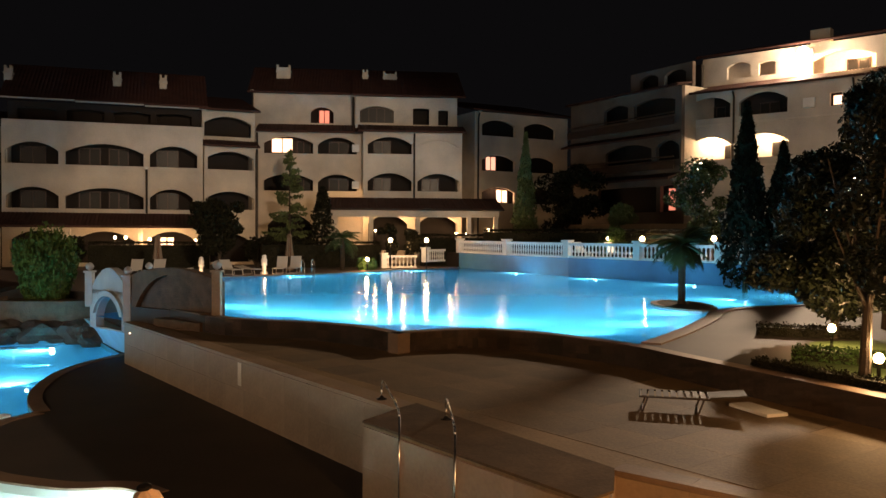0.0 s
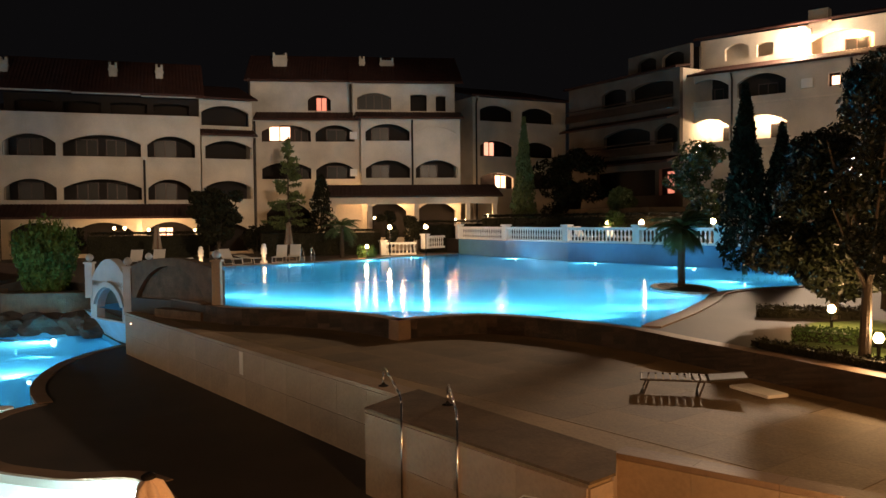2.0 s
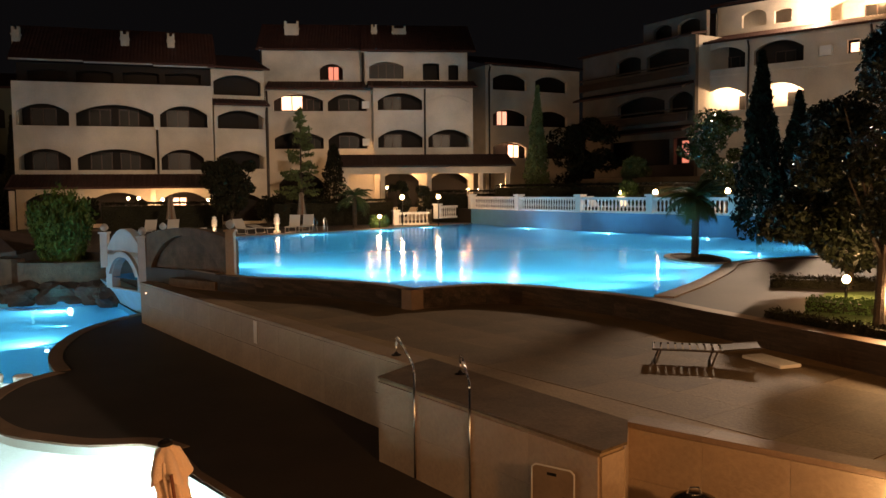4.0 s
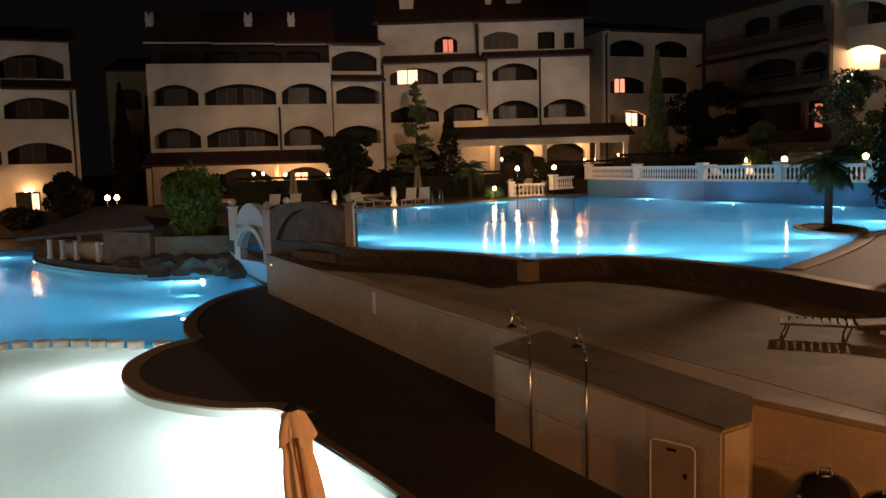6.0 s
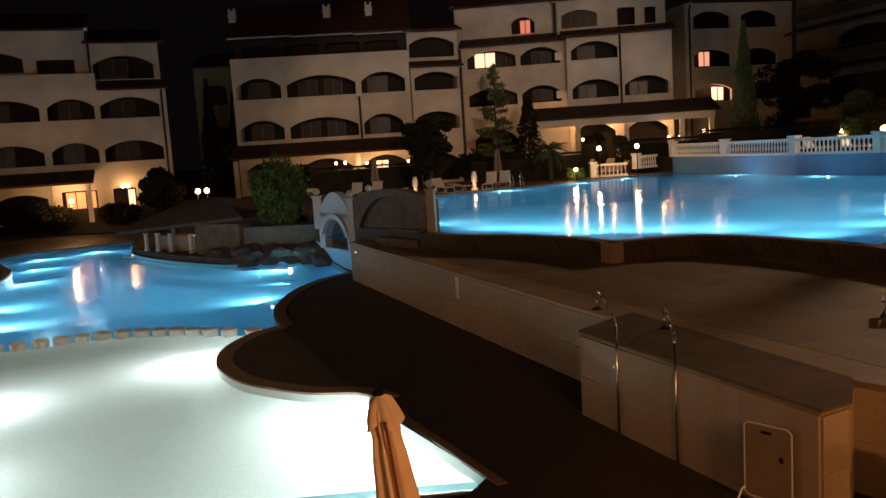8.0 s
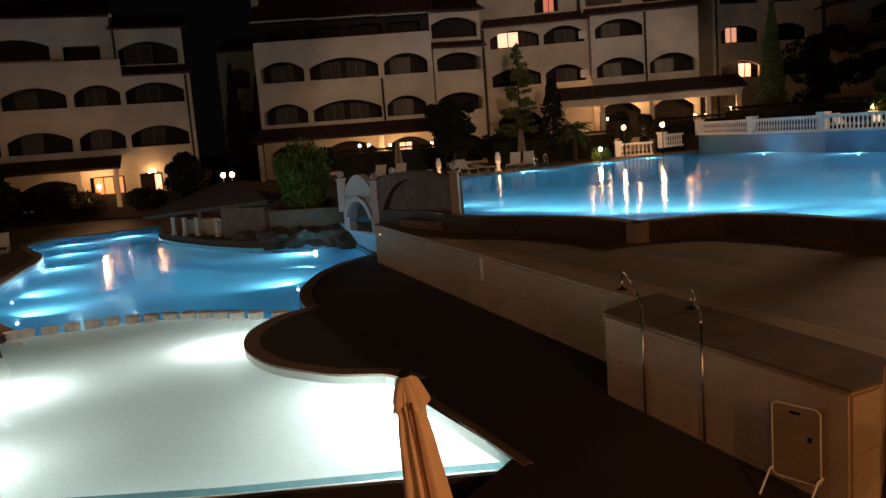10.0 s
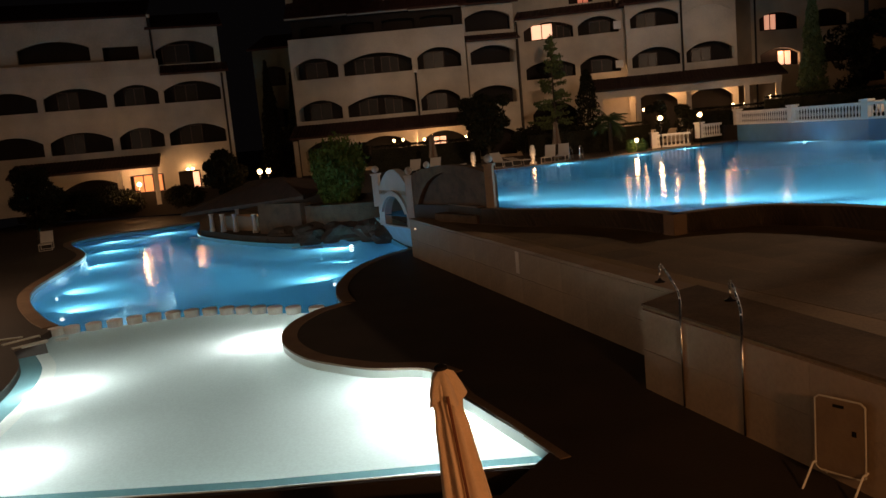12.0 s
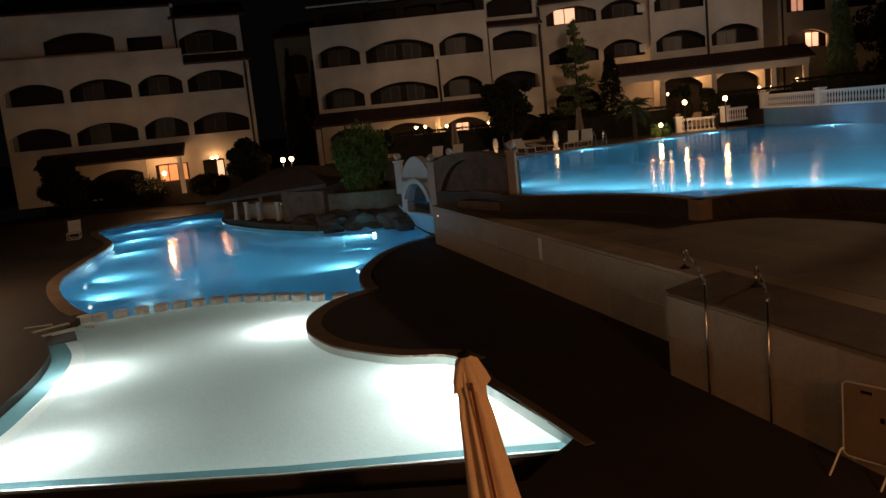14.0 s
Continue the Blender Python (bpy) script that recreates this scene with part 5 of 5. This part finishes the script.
parasol(-9.6, 50.6, 1.765, 2.3, 0.22, "closed pale parasol by the conifer", BOARD)

# ---- ladder rails on the terrace wall ----
def ladder_rail(base, front_p, zb, label):
    t = thing("handrail", label, "handrail", group="ladder rails")
    bx, by = base
    fx, fy = front_p
    pts = [(bx, by, Z_PLAZA), (bx, by, Z_PLAZA + 0.25)]
    for u, h in ((0.03, 0.31), (0.08, 0.35), (0.15, 0.37), (0.4, 0.37), (0.7, 0.36), (0.9, 0.35), (0.96, 0.33)):
        pts.append((bx + (fx - bx) * u, by + (fy - by) * u, Z_PLAZA + h))
    pts += [(fx, fy, Z_PLAZA + 0.27), (fx, fy, zb)]
    part("rail", tube(bmesh.new(), pts, 0.017, 10), STEEL, t, smooth=True)
    part("flange", lathe(bmesh.new(), [(0.09, 0), (0.09, 0.015), (0.04, 0.03), (0.026, 0.06)], 14, (bx, by, Z_PLAZA + 0.012)), BLACK, t)
    part("bracket", cone(bmesh.new(), (fx, fy, 0.95), (fx + 0.1, fy + 0.08, 0.95), 0.03, 0.03, 8), STEEL, t)


ladder_rail((-1.03, 13.74), (-0.60, 11.33), 0.02, "polished steel ladder handrail hooked over the terrace wall")
ladder_rail((0.06, 12.25), (0.17, 10.33), 0.02, "polished steel ladder handrail hooked over the terrace wall")
# ---- barrier board ----
m = Matrix.Translation((0.86, 9.13, 0)) @ Matrix.Rotation(math.atan2(-0.31, 0.44), 4, "Z")
t = thing("barrier_board", "worn notice board in a white tubular stand", "barrier", m)
fr = [(0.0, 0, 0.2), (0.0, 0, 0.96), (0.05, 0, 1.0), (0.49, 0, 1.0), (0.54, 0, 0.96), (0.54, 0, 0.2), (0.49, 0, 0.16), (0.05, 0, 0.16), (0.0, 0, 0.2)]
part("frame", tube(bmesh.new(), fr, 0.010, 8), PLASTIC, t)
part("panel", box(bmesh.new(), 0.012, 0.528, -0.004, 0.004, 0.175, 0.985), BOARD, t)
part("grip_hole", box(bmesh.new(), 0.2, 0.32, -0.008, -0.005, 0.9, 0.935), BLACK, t)
part("mark", box(bmesh.new(), 0.40, 0.45, -0.008, -0.005, 0.62, 0.68), BLACK, t)
for xx in (0.0, 0.54):
    part("foot", tube(bmesh.new(), [(xx, -0.28, 0.013), (xx, -0.06, 0.24), (xx, 0.06, 0.24), (xx, 0.24, 0.013)], 0.012, 6), WHITE, t)

# kettle barbecues with glossy lids
for x, y, s in ((2.45, 8.2, 1.0), (2.9, 7.75, 0.95)):
    t = thing("kettle_barbecue", "black kettle barbecue with a glossy domed lid", "barbecue", Matrix.Translation((x, y, 0)), "barbecues")
    part("bowl", lathe(bmesh.new(), [(0.03, 0.42), (0.2, 0.48), (0.3, 0.62), (0.32, 0.7)], 20), BLACK, t, smooth=True)
    part("lid", lathe(bmesh.new(), [(0.33, 0.705), (0.31, 0.82), (0.22, 0.94), (0.1, 0.99), (0.02, 1.0)], 20), BLACK, t, smooth=True)
    part("handle", tube(bmesh.new(), [(-0.07, 0, 0.985), (-0.05, 0, 1.05), (0.05, 0, 1.05), (0.07, 0, 0.985)], 0.012, 6), STEEL, t)
    for k in range(3):
        a = k * 2.094
        part("leg", cone(bmesh.new(), (0.34 * math.cos(a), 0.34 * math.sin(a), 0), (0.15 * math.cos(a), 0.15 * math.sin(a), 0.5), 0.014, 0.014, 6), STEEL, t)

# lit lantern on the lower path
t = thing("path_lantern", "lit path lantern with a pointed cap", "lamp", Matrix.Translation((4.36, 8.44 - 0.75, 0)))
part("post", cone(bmesh.new(), (0, 0, 0), (0, 0, 0.95), 0.05, 0.04, 10), BLACK, t)
part("globe", lathe(bmesh.new(), [(0.06, 0.95), (0.15, 1.02), (0.15, 1.2), (0.1, 1.24)], 12), GLOBE, t, "glowing frosted lantern glass")
part("cap", lathe(bmesh.new(), [(0.17, 1.24), (0.1, 1.31), (0.03, 1.35), (0.025, 1.42), (0.005, 1.46)], 12), WHITE, t)
lamp("lantern_light", "POINT", (4.3, 7.45, 1.1), 40, WARM, 0.12)

# ---- pool stones, stools, steps ----
n_st = 15
st = [stones_line[4 + round(k * (len(stones_line) - 7) / (n_st - 1))] for k in range(n_st)]
bm = lathe(bmesh.new(), [(0.17, -0.34), (0.2, -0.05), (0.205, -0.03), (0.205, 0.03), (0.185, 0.045)], 14)
first = solid("stepping_stone", bm, PALE_STONE, "round pale stepping stone between the two pools", "stepping stone", "stepping stones")
first.location = (*st[0], -0.04)
for p in st[1:]:
    copy_thing(first, Matrix.Translation((*p, -0.04)))
strip("pool_ledge", isle_edge, 0.02, 1.6, Z_KID - 2.8, Z_KID - 0.55, BASIN, "blue tiled seat ledge under water along the bar", "ledge")
row = smooth_path([(-26.2, 35.3), (-25.0, 34.7), (-22.2, 33.2), (-19.2, 31.2), (-16.6, 29.8), (-15.6, 29.6)], 4)
stool = solid("pool_stool", lathe(bmesh.new(), [(0.05, -0.55), (0.05, -0.1), (0.16, -0.09), (0.17, -0.02), (0.15, 0.0)], 12), CHUTE, "round pale blue stool breaking the water at the bar", "stool", "pool bar stools")
stool.location = (*row[1], Z_KID + 0.035)
for x, y in row[2:-1]:
    copy_thing(stool, Matrix.Translation((x, y, Z_KID + 0.035)))
steps = [((-17.15, 14.8), (-16.6, 15.16)), ((-16.48, 14.44), (-16.2, 15.3)), ((-15.85, 14.14), (-15.53, 14.88)), ((-15.36, 14.99), (-15.1, 15.08))]
for p, q in steps:
    d = Vector(q) - Vector(p)
    o = solid("pool_step", box(bmesh.new(), 0, d.length, -0.06, 0.06, -0.06, 0.0), BASIN_PALE, "narrow pale stone step into the pool", "step", "pool steps")
    o.matrix_basis = Matrix.Translation((*p, 0.03)) @ Matrix.Rotation(math.atan2(d.y, d.x), 4, "Z")

# ---- bar island ----
isle_poly = [(-13.35, 31.2), (-15.0, 30.65), (-16.4, 30.55), (-17.3, 30.15), (-20.8, 31.75), (-25.2, 34.85), (-28.2, 39.0), (-30, 42.5), (-29, 46.5), (-20.2, 36.2)]
solid("bar_terrace", slab([isle_poly], -0.5, 0.25), ROCK, "dark stone bar terrace at the edge of the lower pool", "terrace", kind="structure")
bar = thing("pool_bar", "swim-up bar with a low dark shingled roof on white columns", "bar")
ridge, eave = 2.5, 1.2
A, B, C, D = Vector((-25.6, 34.0, eave)), Vector((-17.0, 31.0, eave + 0.72)), Vector((-16.7, 35.0, eave + 0.95)), Vector((-25.2, 38.6, eave + 0.4))
R0, R1 = Vector((-22.6, 36.0, ridge)), Vector((-19.4, 33.4, ridge + 0.2))
bm = bmesh.new()
vs = [bm.verts.new(p) for p in (A, B, C, D, R0, R1)]
ws = [bm.verts.new(p - Vector((0, 0, 0.15))) for p in (A, B, C, D)]
for f in ((0, 1, 5, 4), (1, 2, 5), (2, 3, 4, 5), (3, 0, 4)):
    bm.faces.new([vs[i] for i in f])
for i in range(4):
    j = (i + 1) % 4
    bm.faces.new((vs[i], vs[j], ws[j], ws[i]))
bm.faces.new(ws)
part("roof", bm, THATCH, bar)
for x, y in ((-23.8, 33.9), (-22.9, 33.5), (-22.0, 33.2), (-20.5, 32.5), (-19.9, 32.4), (-24.0, 36.5), (-20.5, 35.0)):
    part("column", lathe(bmesh.new(), [(0.14, 0.25), (0.14, 0.36), (0.105, 0.41), (0.095, 1.03), (0.13, 1.08), (0.13, 1.13)], 12, (x, y, 0)), BLUEWHITE, bar)
part("counter", slab([[(-23.5, 34.3), (-20.6, 33.0), (-20.3, 33.5), (-23.2, 34.9)]], 0.25, 0.95), STONE, bar)
part("back_wall", slab([[(-19.9, 31.95), (-17.3, 31.15), (-17.0, 31.6), (-19.6, 32.5)]], 0.25, 1.6), PEBBLE, bar)
lamp("bar_light", "POINT", (-21.6, 34.6, 1.1), 18, WARM, 0.1)


def boulder(x, y, z, rx, ry, rz, seed, label):
    bm = bmesh.new()
    bmesh.ops.create_icosphere(bm, subdivisions=3, radius=1)
    for v in bm.verts:
        n = noise.noise(v.co * 1.7 + Vector((seed * 3.1, 0, 0))) * 0.35 + noise.noise(v.co * 5 + Vector((0, seed, 0))) * 0.08
        v.co = Vector((v.co.x * rx, v.co.y * ry, v.co.z * rz)) * (1 + n)
    o = solid("boulder", bm, ROCK, label, "rock", "boulders")
    o.location = (x, y, z)


for k, (x, y, a, c, h) in enumerate(((-16.8, 30.9, 1.0, 0.8, 0.7), (-15.4, 31.1, 1.1, 0.7, 0.75), (-14.2, 31.3, 0.9, 0.6, 0.8), (-13.6, 31.2, 0.6, 0.5, 0.6), (-13.0, 30.6, 0.7, 0.8, 0.7), (-18.3, 31.3, 0.8, 0.5, 0.55))):
    boulder(x, y, 0.2, a, c, h * 0.75, k + 1, "rounded rough rock at the pool edge")
bmw = slab([smooth_path([(-17.0, 31.1), (-15.6, 30.95), (-14.2, 31.15), (-13.4, 31.6), (-13.2, 32.4), (-14.6, 33.3), (-16.4, 33.2), (-17.2, 32.1)], 4, True)], 0.2, 1.45)
solid("planter_wall", bmw, PEBBLE, "stone planter wall holding the green shrub", "planter", kind="structure")
rng = np.random.default_rng(77)
t = thing("bush", "dense feathery green shrub with upright shoots", "bush", Matrix.Translation((-15.7, 32.0, 1.5)))
bm = bmesh.new()
pts = []
for k in range(240):
    a, rr = rng.uniform(0, 6.28), 0.98 * math.sqrt(rng.uniform(0, 1))
    x0, y0 = rr * 0.7 * math.cos(a), rr * 0.7 * math.sin(a)
    L = rng.uniform(2.0, 3.2) * (1 - 0.3 * rr)
    q = Vector((x0 * 1.75, y0 * 1.75, L))
    if k % 5 == 0:
        cone(bm, (x0, y0, -0.05), q, 0.015, 0.004, 4)
    s = rng.uniform(0.02, 1.0, 75)
    pts.append(np.stack([x0 + (q.x - x0) * s, y0 + (q.y - y0) * s, L * s], 1) + rng.normal(0, 0.07, (75, 3)))
part("stems", bm, BARK, t)
o = new("leaves", leaf_mesh("leaves", np.concatenate(pts), 0.10, leafy("fresh_leaves", (0.075, 0.11, 0.022)), 5, -1.5))
o.parent = t

# pale patch of renewed stone on the terrace wall
o = solid("wall_drain", box(bmesh.new(), -0.1, 0.1, -0.042, -0.033, 0.7, 1.22), mat("pale_stone", (0.62, 0.52, 0.4), 0.6), "pale vertical drain strip on the stone wall", "drain")
o.matrix_basis = Matrix.Translation((-4.52, 18.13, 0)) @ Matrix.Rotation(math.atan2(-12.4, 9.29), 4, "Z")
o = solid("wall_light", lathe(bmesh.new(), [(0.01, -0.025), (0.022, -0.015), (0.028, 0.0), (0.022, 0.015), (0.01, 0.025)], 10), LIT_WARM, "small dim lamp set in the stone wall", "lamp")
o.location = (-9.62, 24.84, 1.02)
t = thing("pool_ladder", "steel ladder rails at the far pool edge", "ladder")
for dx in (0.0, 0.5):
    part("rail", tube(bmesh.new(), [(-8.1 + dx, 46.3 + dx, 1.76), (-8.1 + dx, 46.3 + dx, 2.5), (-7.95 + dx, 45.9 + dx, 2.6), (-7.8 + dx, 45.5 + dx, 2.4), (-7.75 + dx, 45.35 + dx, 1.3)], 0.025, 8), STEEL, t)
bush(-24.5, 49.5, 1.765, 1.2, 2.2, "dark bushy shrub before the lit arcade", 90, LEAF_DARK, 260, 14, 0.13)
bush(-23.0, 50.0, 1.765, 1.2, 2.2, "dark bushy shrub before the lit arcade", 91, LEAF_DARK, 260, 14, 0.13)
bush(-12.6, 54.6, 1.765, 1.2, 2.2, "dark bushy shrub before the lit arcade", 92, LEAF_DARK, 260, 14, 0.13)
bush(-10.0, 55.6, 1.765, 1.2, 2.2, "dark bushy shrub before the lit arcade", 93, LEAF_DARK, 260, 14, 0.13)
